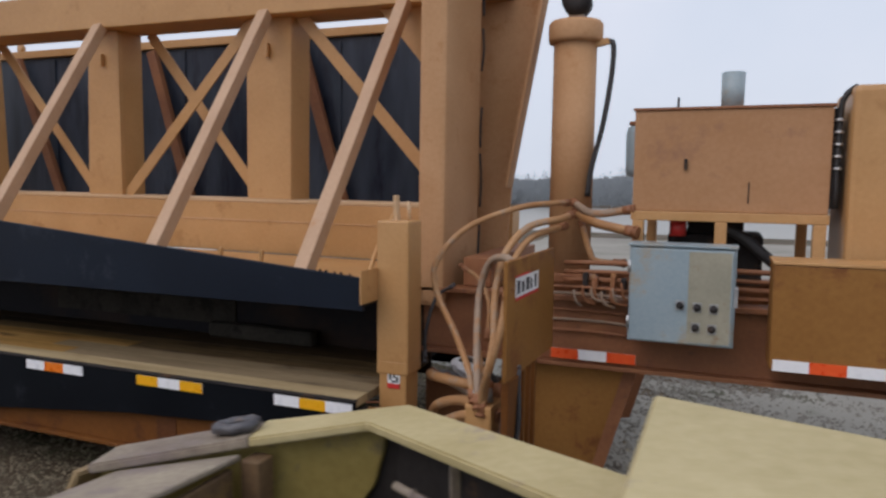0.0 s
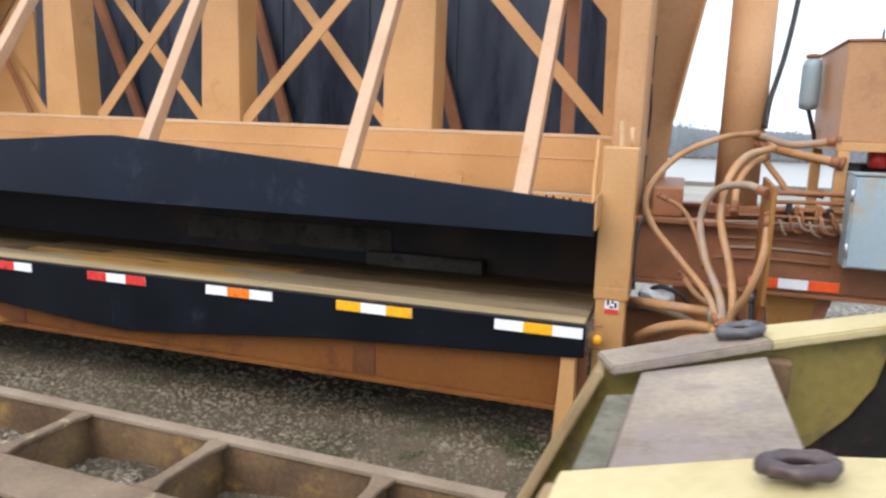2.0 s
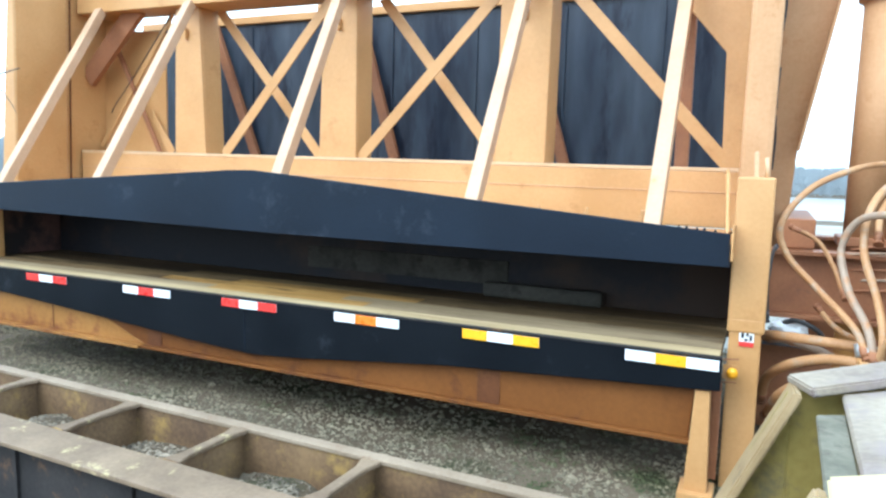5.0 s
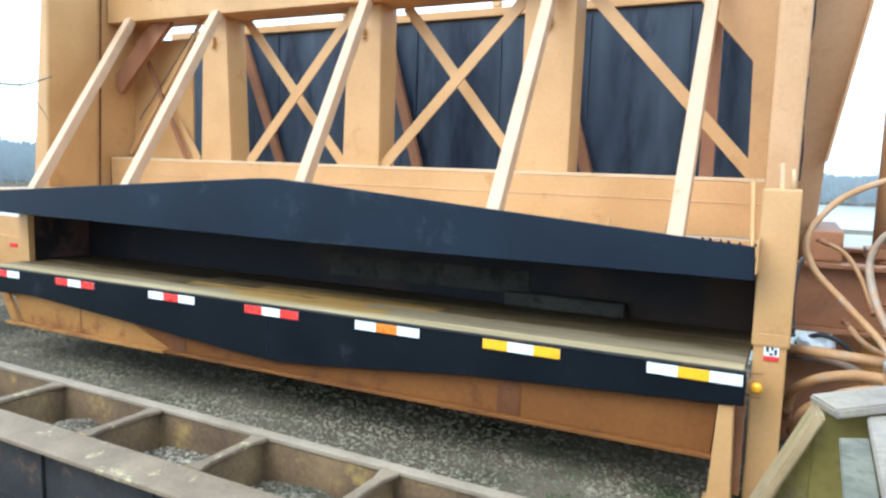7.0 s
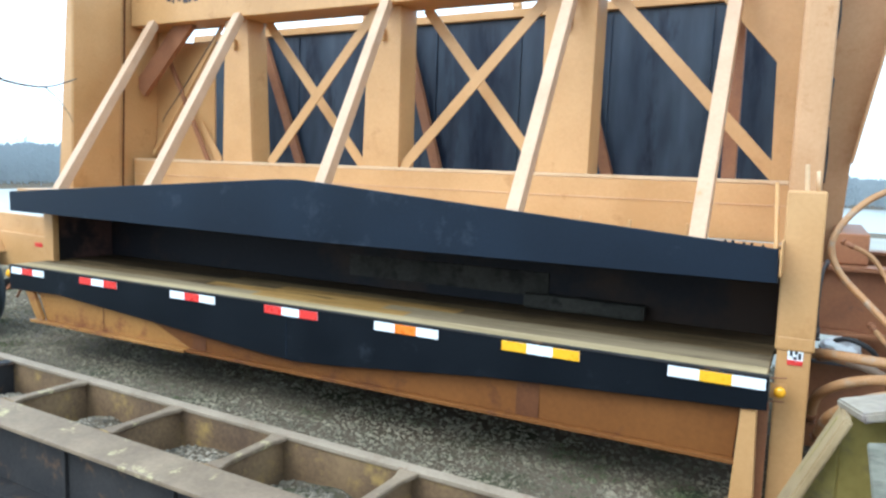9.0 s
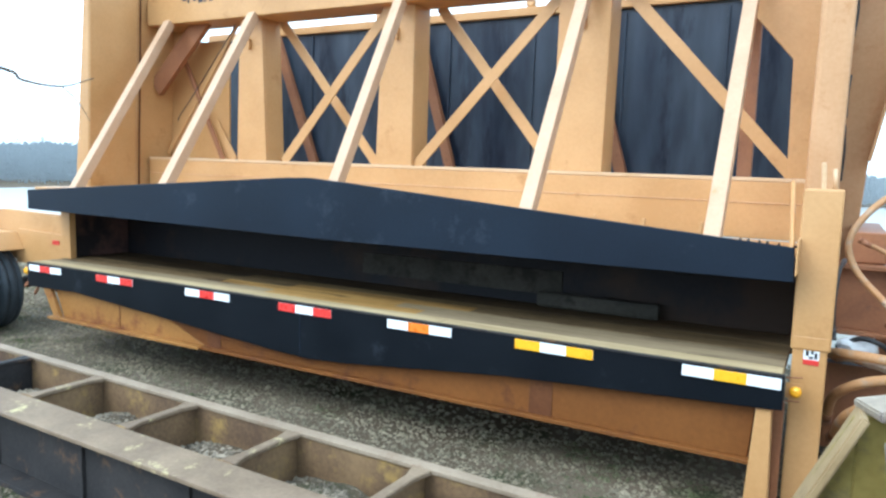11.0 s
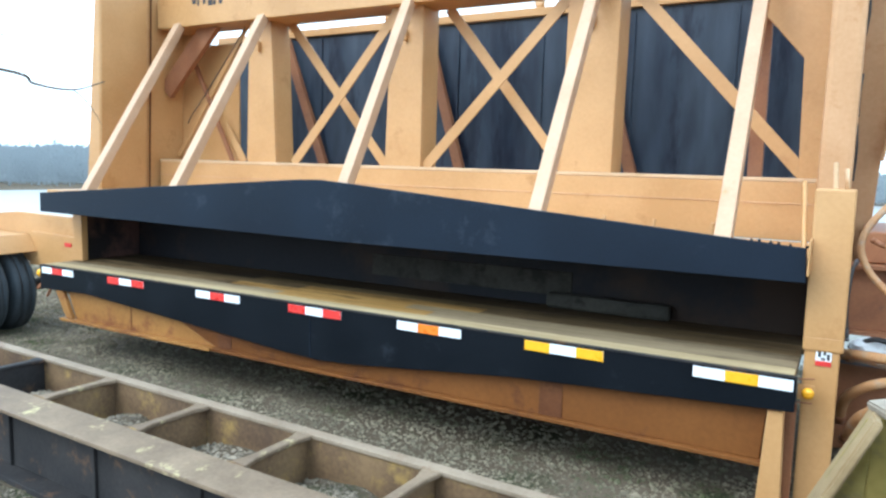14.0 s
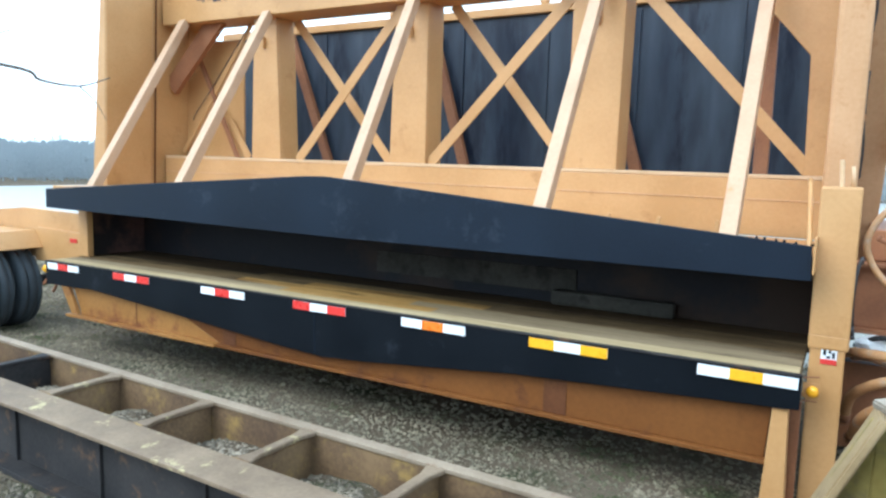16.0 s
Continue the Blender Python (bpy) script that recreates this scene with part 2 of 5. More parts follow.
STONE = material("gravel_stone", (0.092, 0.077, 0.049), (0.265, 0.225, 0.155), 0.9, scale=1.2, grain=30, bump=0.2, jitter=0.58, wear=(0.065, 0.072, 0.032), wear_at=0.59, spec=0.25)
PALE_STONE = material("pale_lot_stone", (0.215, 0.20, 0.17), (0.30, 0.28, 0.24), 0.9, scale=1.2, grain=30, bump=0.2, jitter=0.3, wear=(0.14, 0.14, 0.10), wear_at=0.6)
BAY_STONE = material("pale_crushed_stone", (0.15, 0.124, 0.088), (0.38, 0.322, 0.245), 0.9, scale=2.0, grain=30, bump=0.2, jitter=0.7, wear=(0.11, 0.095, 0.07), wear_at=0.58, spec=0.25)
BARK = material("bare_twig_bark", (0.10, 0.08, 0.065), (0.17, 0.14, 0.115), 0.9, scale=12, grain=80, bump=0.3)
# the pale grey-blue puts the haze of distance into the woods' colour
WOODS = material("haze_tinted_bare_woods", (0.265, 0.295, 0.31), (0.335, 0.365, 0.38), 0.95, scale=0.05, grain=0.5, bump=0.0)
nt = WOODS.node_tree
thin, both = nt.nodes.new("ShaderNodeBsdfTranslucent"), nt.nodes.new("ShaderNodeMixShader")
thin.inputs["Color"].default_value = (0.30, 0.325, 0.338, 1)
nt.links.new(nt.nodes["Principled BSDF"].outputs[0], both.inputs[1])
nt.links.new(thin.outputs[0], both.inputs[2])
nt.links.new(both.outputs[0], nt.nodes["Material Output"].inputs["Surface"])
WATER = material("pale_lake_water", (0.36, 0.345, 0.30), (0.42, 0.405, 0.36), 0.4, scale=0.05, grain=0.6, bump=0.03)
PAPER = material("white_plastic_bag", (0.72, 0.73, 0.74), (0.80, 0.81, 0.82), 0.45, scale=6, grain=40, bump=0.2)


# ---- builders ----
def bm_box(x0, x1, y0, y1, z0, z1, bevel=0.004):
    bm = bmesh.new()
    bmesh.ops.create_cube(bm, size=1.0)
    for v in bm.verts:
        v.co = Vector(((x0 + x1) / 2 + v.co.x * (x1 - x0), (y0 + y1) / 2 + v.co.y * (y1 - y0), (z0 + z1) / 2 + v.co.z * (z1 - z0)))
    if bevel:
        bmesh.ops.bevel(bm, geom=bm.edges[:], offset=min(bevel, 0.3 * min(x1 - x0, y1 - y0, z1 - z0)), segments=2, affect="EDGES", profile=0.6)
    return bm


def bm_prism(outline, axis, a, b, bevel=0.003):
    """A flat outline in the two other axes, given thickness from a to b along the axis."""
    bm = bmesh.new()
    put = {"x": lambda p, w: (w, p[0], p[1]), "y": lambda p, w: (p[0], w, p[1]), "z": lambda p, w: (p[0], p[1], w)}[axis]
    face = bm.faces.new([bm.verts.new(put(p, a)) for p in outline])
    made = bmesh.ops.extrude_face_region(bm, geom=[face])
    shift = Vector(put((0, 0), b - a))
    for v in made["geom"]:
        if isinstance(v, bmesh.types.BMVert):
            v.co += shift
    bmesh.ops.recalc_face_normals(bm, faces=bm.faces[:])
    if bevel:
        bmesh.ops.bevel(bm, geom=bm.edges[:], offset=bevel, segments=1, affect="EDGES")
    return bm


def bm_bar(p, q, w, d, bevel=0.004, up=(0, 0, 1)):
    """A straight rectangular bar from p to q, w wide sideways and d deep."""
    p, q = Vector(p), Vector(q)
    bm = bm_box(-w / 2, w / 2, -d / 2, d / 2, 0, (q - p).length, bevel)
    z = (q - p).normalized()
    x = z.cross(Vector(up))
    x = (x if x.length > 1e-4 else Vector((1, 0, 0))).normalized()
    y = z.cross(x)
    m = Matrix((x, y, z)).transposed().to_4x4()
    m.translation = p
    bmesh.ops.transform(bm, matrix=m, verts=bm.verts[:])
    return bm


def bm_cyl(p, q, r0, r1=None, seg=24, bevel=0.004):
    p, q = Vector(p), Vector(q)
    bm = bmesh.new()
    h = (q - p).length
    bmesh.ops.create_cone(bm, cap_ends=True, segments=seg, radius1=r0, radius2=r0 if r1 is None else r1, depth=h)
    if bevel:
        rims = [e for e in bm.edges if abs(e.verts[0].co.z - e.verts[1].co.z) < 1e-6]
        bmesh.ops.bevel(bm, geom=rims, offset=bevel, segments=2, affect="EDGES")
    m = (q - p).to_track_quat("Z", "Y").to_matrix().to_4x4()
    m.translation = (p + q) / 2
    bmesh.ops.transform(bm, matrix=m, verts=bm.verts[:])
    for f in bm.faces:
        f.smooth = len(f.verts) == 4
    return bm


def bm_lathe(profile, centre, axis="y", seg=32):
    """Turn (radius, along) pairs about an axis through the centre."""
    bm = bmesh.new()
    rings = []
    for r, a in profile:
        ring = []
        for k in range(seg):
            u = 2 * math.pi * k / seg
            c, s = r * math.cos(u), r * math.sin(u)
            ring.append(bm.verts.new(Vector(centre) + Vector({"y": (c, a, s), "z": (c, s, a), "x": (a, c, s)}[axis])))
        rings.append(ring)
    for i in range(len(rings) - 1):
        for k in range(seg):
            f = bm.faces.new((rings[i][k], rings[i][(k + 1) % seg], rings[i + 1][(k + 1) % seg], rings[i + 1][k]))
            f.smooth = True
    for ring in (rings[0], rings[-1]):
        bm.faces.new(ring)
    bmesh.ops.recalc_face_normals(bm, faces=bm.faces[:])
    return bm


def spline(points, n=8):
    """A smooth line through the points (Catmull-Rom)."""
    p = [Vector(q) for q in points]
    p = [2 * p[0] - p[1]] + p + [2 * p[-1] - p[-2]]
    line = []
    for i in range(1, len(p) - 2):
        for k in range(n):
            t = k / n
            line.append(0.5 * (2 * p[i] + (p[i + 1] - p[i - 1]) * t + (2 * p[i - 1] - 5 * p[i] + 4 * p[i + 1] - p[i + 2]) * t * t + (3 * p[i] - p[i - 1] - 3 * p[i + 1] + p[i + 2]) * t ** 3))
    line.append(p[-2])
    return line


def bm_tube(points, r, seg=10, n=8, taper=1.0):
    line = spline(points, n)
    bm = bmesh.new()
    rings = []
    for i, c in enumerate(line):
        d = (line[min(i + 1, len(line) - 1)] - line[max(i - 1, 0)]).normalized()
        side = d.cross(Vector((0.31, 0.2, 0.93))).normalized()
        other = d.cross(side)
        rr = r * (1 + (taper - 1) * i / (len(line) - 1))
        rings.append([bm.verts.new(c + rr * (math.cos(u) * side + math.sin(u) * other)) for u in (2 * math.pi * k / seg for k in range(seg))])
    for i in range(len(rings) - 1):
        for k in range(seg):
            f = bm.faces.new((rings[i][k], rings[i][(k + 1) % seg], rings[i + 1][(k + 1) % seg], rings[i + 1][k]))
            f.smooth = True
    bm.faces.new(rings[0]), bm.faces.new(rings[-1])
    bmesh.ops.recalc_face_normals(bm, faces=bm.faces[:])
    return bm


def joined(*bms):
    bm = bmesh.new()
    for b in bms:
        me = bpy.data.meshes.new("piece")
        b.to_mesh(me)
        b.free()
        bm.from_mesh(me)
        bpy.data.meshes.remove(me)
    return bm


def part(name, bm, material, parent=None, label=""):
    """Links a bmesh as one mesh object, under a thing or part where one is given."""
    me = bpy.data.meshes.new(name)
    bm.to_mesh(me)
    bm.free()
    me.materials.append(material)
    ob = new(name, me)
    ob.parent = parent
    return tagged(ob, label)


def thing(name, label, category, group="", kind="", at=(0, 0, 0)):
    ob = new(name)
    ob.empty_display_size = 0.1
    ob.location = at
    return tagged(ob, label, category, group, kind)


GROUND_Z = -0.76

# ---- ground, water and distance ----
def ease(v):
    v = min(1.0, max(0.0, v))
    return v * v * (3 - 2 * v)


def ground_height(x, y):
    """The yard: slightly uneven, a low gravel bank under the ladder frame, and a slope down to the lake."""
    r = math.hypot(x, y)
    z = GROUND_Z
    if abs(x) < 12 and abs(y) < 12:
        z += 0.035 * noise.noise((x * 0.6, y * 0.6, 3.1))
        z += 0.165 * ease((-0.62 - y) / 0.5) * ease((0.35 - x) / 0.9) * ease((y + 6.5) / 2) * ease((x + 11) / 2)
    bank = min(1, max(0, (-x - 13 + 0.25 * y) / 22), 1) if r < 150 else 1
    bank = max(bank, min(1, max(0, (y - 22) / 40)))
    return z - 5.3 * ease(bank) + (0.6 if r > 195 else 0)


def ground_sheet():
    bm = bmesh.new()
    xs = [-4000, -1200, -420, -230, -120, -60, -36, -24, -16] + [x * 0.25 for x in range(-44, 25)] + [10, 16, 24, 40, 70, 130, 260, 600, 1500, 4000]
    ys = [-4000, -600, -120, -40, -15] + [y * 0.2 for y in range(-34, 21)] + [6, 9, 13, 18, 26, 40, 60, 100, 180, 340, 700, 1500, 4000]
    grid = [[bm.verts.new((x, y, ground_height(x, y))) for y in ys] for x in xs]
    for i in range(len(xs) - 1):
        for j in range(len(ys) - 1):
            bm.faces.new((grid[i][j], grid[i + 1][j], grid[i + 1][j + 1], grid[i][j + 1])).smooth = True
    return bm


ground = tagged(part("ground", ground_sheet(), GROUND), "grey gravel yard with patchy dry grass", "ground", kind="structure")
def lot_sheet():
    """Packed pale gravel beside the gooseneck, with a wandering edge, just above the yard."""
    bm = bmesh.new()
    rows = []
    for i in range(45):
        y = -0.8 + 0.5 * i
        left = 0.72 + 0.22 * noise.noise((0.0, y * 0.9, 4.0)) + 0.1 * noise.noise((2.0, y * 3.1, 1.0)) - 4.5 * ease((y - 2.7) / 2.0)
        rows.append([])
        for k in range(24):
            x = left + 0.02 * k + 0.06 * k ** 2
            yy = y + (0.35 * noise.noise((x * 0.7, 3.0, 2.0)) if i == 0 else 0)
            rows[-1].append(bm.verts.new((x, yy, ground_height(x, yy) + 0.006)))
    for i in range(44):
        for k in range(23):
            bm.faces.new((rows[i][k], rows[i][k + 1], rows[i + 1][k + 1], rows[i + 1][k])).smooth = True
    return bm


lot = tagged(part("gravel_lot", lot_sheet(), LOT), "pale packed gravel lot beside the gooseneck", "ground", kind="structure")
water = tagged(part("water", bm_lathe([(0.5, -5.95), (196, -5.95), (196, -5.87), (0.5, -5.87)], (0, 0, 0), "z", 48), WATER), "pale still lake under an overcast sky", "water", kind="structure")

# ---- flatbed trailer: the lower, standing part of the machine ----
trailer = thing("flatbed_trailer", "orange and black flatbed trailer with a wooden deck, standing on gravel", "trailer", at=(-3, 0.5, GROUND_Z))
trailer_parts = []


def on_trailer(name, bm, material, label="", parent=None):
    """A part of the trailer, given in the place's own coordinates."""
    if parent is None:
        bmesh.ops.translate(bm, verts=bm.verts[:], vec=-trailer.location)
        return part(name, bm, material, trailer, label)
    bmesh.ops.translate(bm, verts=bm.verts[:], vec=-trailer.location)
    return part(name, bm, material, parent, label)


SKIRT = [(-6.11, 0.008), (-6.11, -0.20), (-5.45, -0.185), (-4.4, -0.26), (-3.25, -0.345), (-2.9, -0.362), (-2.6, -0.345), (-1.46, -0.235), (0.012, -0.155), (0.012, 0.008)]
skirt = on_trailer("side_skirt", bm_prism(SKIRT[::-1], "y", 0.0, 0.02), BLACK, "black painted deep-bellied side skirt")
on_trailer("deck_edge_trim", bm_box(-6.11, 0.012, -0.006, 0.03, 0.0085, 0.018, 0.003), DARKSTEEL, "thin dark steel deck edge")
# planks front to back; the darker ones paint the shade under the platform
DECKING = ((WOOD, WOOD_GREY, WOOD_BROWN, WOOD_BROWN, WOOD_SHADED, WOOD_SHADED, WOOD_SHADED), (WOOD, WOOD_GOLD, WOOD_GOLD, WOOD_GOLD, WOOD_BROWN, WOOD_SHADED, WOOD_SHADED), (WOOD, WOOD_GREY, WOOD_GREY, WOOD_BROWN, WOOD_BROWN, WOOD_SHADED, WOOD_SHADED))
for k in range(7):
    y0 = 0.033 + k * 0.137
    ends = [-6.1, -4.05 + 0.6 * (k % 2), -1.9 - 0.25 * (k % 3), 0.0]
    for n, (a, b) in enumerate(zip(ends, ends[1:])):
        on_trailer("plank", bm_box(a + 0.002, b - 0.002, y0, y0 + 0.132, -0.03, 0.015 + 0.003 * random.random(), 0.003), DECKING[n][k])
on_trailer("bed_wall", bm_prism([(-6.1, -0.1), (0.0, -0.1), (0.0, 0.482), (-6.1, 0.61)], "y", 1.0, 1.03), WALL_IN, "inner side wall, painted black for the shade over the deck")
on_trailer("bed_ledge", bm_box(-1.60, -0.77, 0.86, 0.94, 0.022, 0.125, 0.03), LEDGE, "dusty grey-brown ledge on the deck")
on_trailer("wall_plate", bm_box(-3.15, -1.46, 0.985, 0.9995, 0.09, 0.26, 0.004), LEDGE, "dusty grey-brown plate on the inner wall")
on_trailer("end_wall", bm_box(-6.12, -6.06, 0.405, 0.998, 0.019, 0.60, 0.005), SHADE_BROWN, "end plate, painted dark brown for the shade over the deck")
on_trailer("end_wall_edge", bm_box(-6.13, -6.0, 0.34, 0.40, 0.019, 0.62, 0.005), ORANGE, "orange edge post of the end plate")
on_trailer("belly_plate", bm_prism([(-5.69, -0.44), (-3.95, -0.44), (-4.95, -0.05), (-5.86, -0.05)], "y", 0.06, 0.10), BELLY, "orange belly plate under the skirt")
on_trailer("belly_plate", bm_prism([(-3.946, -0.44), (-0.13, -0.44), (-0.1, -0.05), (-4.946, -0.05)], "y", 0.06, 0.10), BELLY_RED, "grimy red-orange belly plate, darkened for the shade under the skirt")
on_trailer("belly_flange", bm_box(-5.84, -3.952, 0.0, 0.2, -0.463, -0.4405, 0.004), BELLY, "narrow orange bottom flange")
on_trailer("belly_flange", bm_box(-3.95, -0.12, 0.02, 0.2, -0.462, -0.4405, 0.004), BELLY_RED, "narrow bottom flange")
on_trailer("belly_seam", bm_box(-4.935, -4.925, 0.0565, 0.0595, -0.438, -0.12, 0.001), RUST_DARK, "rusty weld seam")
on_trailer("torn_bracket", bm_prism([(-6.08, -0.10), (-5.90, -0.07), (-5.88, -0.19), (-5.96, -0.27), (-6.02, -0.22), (-6.10, -0.24)], "y", 0.16, 0.24, 0.01), RUST_DARK, "torn rusty bracket")
# thin sheets stand in for two dark smudges on the belly
for x in (-3.84, -1.23):
    on_trailer("smudge_sheet", bm_box(x - 0.07, x + 0.07, 0.055, 0.0595, -0.4395, -0.06, 0.002), RUST_DARK, "dark red-brown smudge laid on as a thin sheet")
on_trailer("skirt_seam", bm_box(-2.962, -2.956, -0.0035, -0.0005, -0.34, -0.06, 0.001), FADED_BLACK, parent=skirt)
# unseen floor and far skirt, added to keep light from passing underneath
on_trailer("underfloor", bm_box(-5.95, -0.1, 1.04, 2.56, -0.06, -0.03, 0.004), BLACK_IN, "unseen black underfloor, added to block light")
on_trailer("far_skirt", bm_prism([(-6.0, -0.03), (-6.0, -0.3), (-5.8, -0.45), (-0.15, -0.45), (-0.1, -0.03)], "y", 2.565, 2.60), BLACK, "unseen black far side skirt, added to block light")
for x in (-5.4, -4.1, -2.9, -1.7, -0.6):
    on_trailer("cross_bearer", bm_box(x - 0.05, x + 0.05, 0.11, 2.56, -0.2, -0.065, 0.006), DARKSTEEL, "dark grimy cross bearer")
on_trailer("belly_end", bm_prism([(-5.93, -0.17), (-5.84, -0.13), (-5.68, -0.435), (-5.77, -0.435)], "y", 0.015, 0.05, 0.004), BELLY, "bent orange end tab")
strips = [(-0.457, "WAW"), (-1.376, "AWA"), (-2.246, "WOW"), (-3.149, "RWR"), (-4.075, "WRW"), (-5.137, "RWR"), (-6.07, "WRW")]
SWATCH = {"W": T_WHITE, "A": T_AMBER, "O": T_ORANGE, "V": T_VERMILION, "R": T_RED}


def strip_on_trailer(x0, z, y, code, length=0.457):
    s = on_trailer("reflective_strip", bm_box(x0, x0 + length, y - 0.002, y + 0.001, z - 0.055, z, 0), T_WHITE, "striped reflective marking tape")
    for k, c in enumerate(code):
        w = length / 3
        on_trailer("tape_block", bm_box(x0 + k * w + 0.001, x0 + (k + 1) * w - 0.001, y - 0.005, y - 0.0021, z - 0.055, z, 0), SWATCH[c], parent=s)


for x0, code in strips:
    strip_on_trailer(x0, 0.0, -0.002, code)
on_trailer("marker_light", bm_lathe([(0.026, 0.020), (0.028, 0.0), (0.022, -0.012), (0.010, -0.018)], (0.058, 0.12, -0.088), "y", 20), AMBER, "round amber side marker lamp")
on_trailer("lamp_bracket", bm_box(0.0125, 0.085, 0.1405, 0.146, -0.125, -0.05, 0.002), ORANGE)
on_trailer("lamp_guard", bm_bar((0.0125, 0.125, -0.022), (0.085, 0.125, -0.012), 0.007, 0.007, 0.002), RUST_RED)
on_trailer("lamp_guard", bm_bar((0.0125, 0.125, -0.138), (0.08, 0.125, -0.135), 0.007, 0.007, 0.002), RUST_RED)
on_trailer("marker_light", bm_lathe([(0.035, 0.02), (0.035, 0.0), (0.02, -0.012)], (-6.16, 0.02, -0.07), "y", 18), AMBER, "round amber side marker lamp")

# support post and telescoping leg beside the deck's end
on_trailer("support_post", joined(bm_prism([(-0.135, -0.70), (-0.02, -0.70), (-0.035, -0.17), (-0.105, -0.17)], "y", 0.02, 0.12)), ORANGE, "orange support post")
on_trailer("post_backing", bm_box(-0.1, 0.013, 0.16, 0.18, -0.68, -0.16, 0.004), RUST_RED, "red-brown backing plate")
on_trailer("support_foot", bm_box(-0.16, 0.01, -0.03, 0.17, -0.775, -0.7005, 0.006), ORANGE, "flat steel foot plate")
leg = on_trailer("telescopic_leg", bm_box(0.014, 0.192, 0.235, 0.41, 0.165, 0.90, 0.010), ORANGE, "orange box-section jack leg")
on_trailer("leg_collar", bm_box(0.0135, 0.1925, 0.2345, 0.4105, 0.1, 0.178, 0.012), ORANGE, parent=leg)
on_trailer("leg_inner", bm_box(0.024, 0.18, 0.243, 0.40, -0.78, 0.11, 0.010), ORANGE, parent=leg)
on_trailer("leg_tab", bm_bar((0.100, 0.30, 0.895), (0.092, 0.30, 1.03), 0.042, 0.02, 0.006), PALE_EDGE, parent=leg)
on_trailer("leg_rod", bm_cyl((0.15, 0.34, 0.898), (0.142, 0.34, 1.0), 0.011, 0.009, 10, 0.001), PALE_EDGE, parent=leg)
on_trailer("leg_bracket", bm_box(0.0135, 0.0225, 0.05, 0.234, 0.49, 0.66, 0.003), ORANGE, parent=leg)
st = on_trailer("warning_sticker", bm_box(0.075, 0.145, 0.2395, 0.2425, 0.055, 0.115, 0), WHITE, "small white warning sticker with a red foot")
on_trailer("sticker_band", bm_box(0.075, 0.145, 0.2375, 0.2394, 0.030, 0.055, 0), RED, parent=st)
for k, (a, b, c, d) in enumerate(((0.085, 0.098, 0.075, 0.105), (0.108, 0.120, 0.085, 0.108), (0.124, 0.137, 0.062, 0.092), (0.100, 0.118, 0.060, 0.072))):
    on_trailer("sticker_mark", bm_box(a, b, 0.2375, 0.2394, c, d, 0), INK, parent=st)

# gooseneck beams to the machine's front
for y in (0.88, 1.97):
    beam = on_trailer("gooseneck_beam", bm_box(0.015, 4.6, y - 0.02, y + 0.02, 0.1205, 0.4595, 0.004), RUST_RED, "red-brown gooseneck beam")
    on_trailer("beam_flange", bm_box(0.015, 4.6, y - 0.08, y + 0.08, 0.46, 0.485, 0.004), RUST_RED, parent=beam)
    on_trailer("beam_flange", bm_box(0.015, 4.6, y - 0.08, y + 0.08, 0.095, 0.12, 0.004), RUST_RED, parent=beam)
on_trailer("gooseneck_web", bm_prism([(0.56, 0.094), (1.20, 0.094), (1.03, -0.5), (0.56, -0.55)], "y", 0.90, 0.93), BELLY, "red-orange deep web plate below the beam")
on_trailer("gooseneck_web", bm_prism([(0.015, -0.05), (0.5595, -0.05), (0.5595, -0.55), (0.015, -0.62)], "y", 0.90, 0.93), RUST_RED, "red-brown lower web plate")
on_trailer("web_edge", bm_bar((1.205, 0.915, 0.09), (1.035, 0.915, -0.5), 0.02, 0.12, 0.003), RUST_RED)
on_trailer("gooseneck_web", bm_prism([(0.4, 0.094), (1.30, 0.094), (1.13, -0.5), (0.4, -0.6)], "y", 1.86, 1.9), RUST_RED)
on_trailer("web_shelf", bm_box(0.12, 0.50, 0.70, 0.899, -0.05, -0.03, 0.004), GREYSTEEL, "narrow grey steel shelf")
strip_on_trailer(0.808, 0.196, 0.797, "VWV")
for k, (z, r) in enumerate(((0.52, 0.012), (0.565, 0.016), (0.61, 0.012), (0.66, 0.014))):
    on_trailer("hydraulic_pipe", bm_tube([(0.85, 0.9, z), (1.2, 0.88, z + 0.01), (1.8, 0.88, z), (2.6, 0.88, z)], r, 8, 4), RUST_RED, "thin hydraulic pipe")
for k in range(9):
    x, w = 0.92 + 0.034 * k + 0.012 * (k % 3), 0.02 + 0.008 * (k % 2)
    z = 0.487 + 0.012 * (k * 5 % 4)
    on_trailer("valve_block", bm_box(x, x + w, 0.80 + 0.02 * (k % 3), 0.87, z, z + 0.05 + 0.022 * (k * 7 % 4), 0.005), (RUST_RED, HOSE, DARKSTEEL)[k * 2 % 3], "small hydraulic valve block")
    on_trailer("pipe_elbow", bm_tube([(x + 0.01, 0.80, z + 0.03), (x + 0.012, 0.765, z + 0.03 + 0.02 * (k % 2)), (x + 0.03, 0.755, z - 0.02), (x + 0.05 + 0.03 * (k % 3), 0.79, z - 0.045)], 0.007, 7, 4), (PALE_HOSE, RUST_RED)[k % 2], "thin bent hydraulic pipe")
for k, (z, y) in enumerate(((0.50, 0.785), (0.535, 0.80), (0.40, 0.845), (0.345, 0.85), (0.285, 0.845))):
    on_trailer("hydraulic_pipe", bm_tube([(0.50 + 0.1 * (k % 2), y + 0.05, z - 0.03), (0.72, y, z), (1.0, y, z + 0.006), (1.22, y + 0.005, z - 0.004)], 0.008, 7, 4), (PALE_HOSE, RUST_RED, RUST_RED)[k % 3], "thin hydraulic pipe")
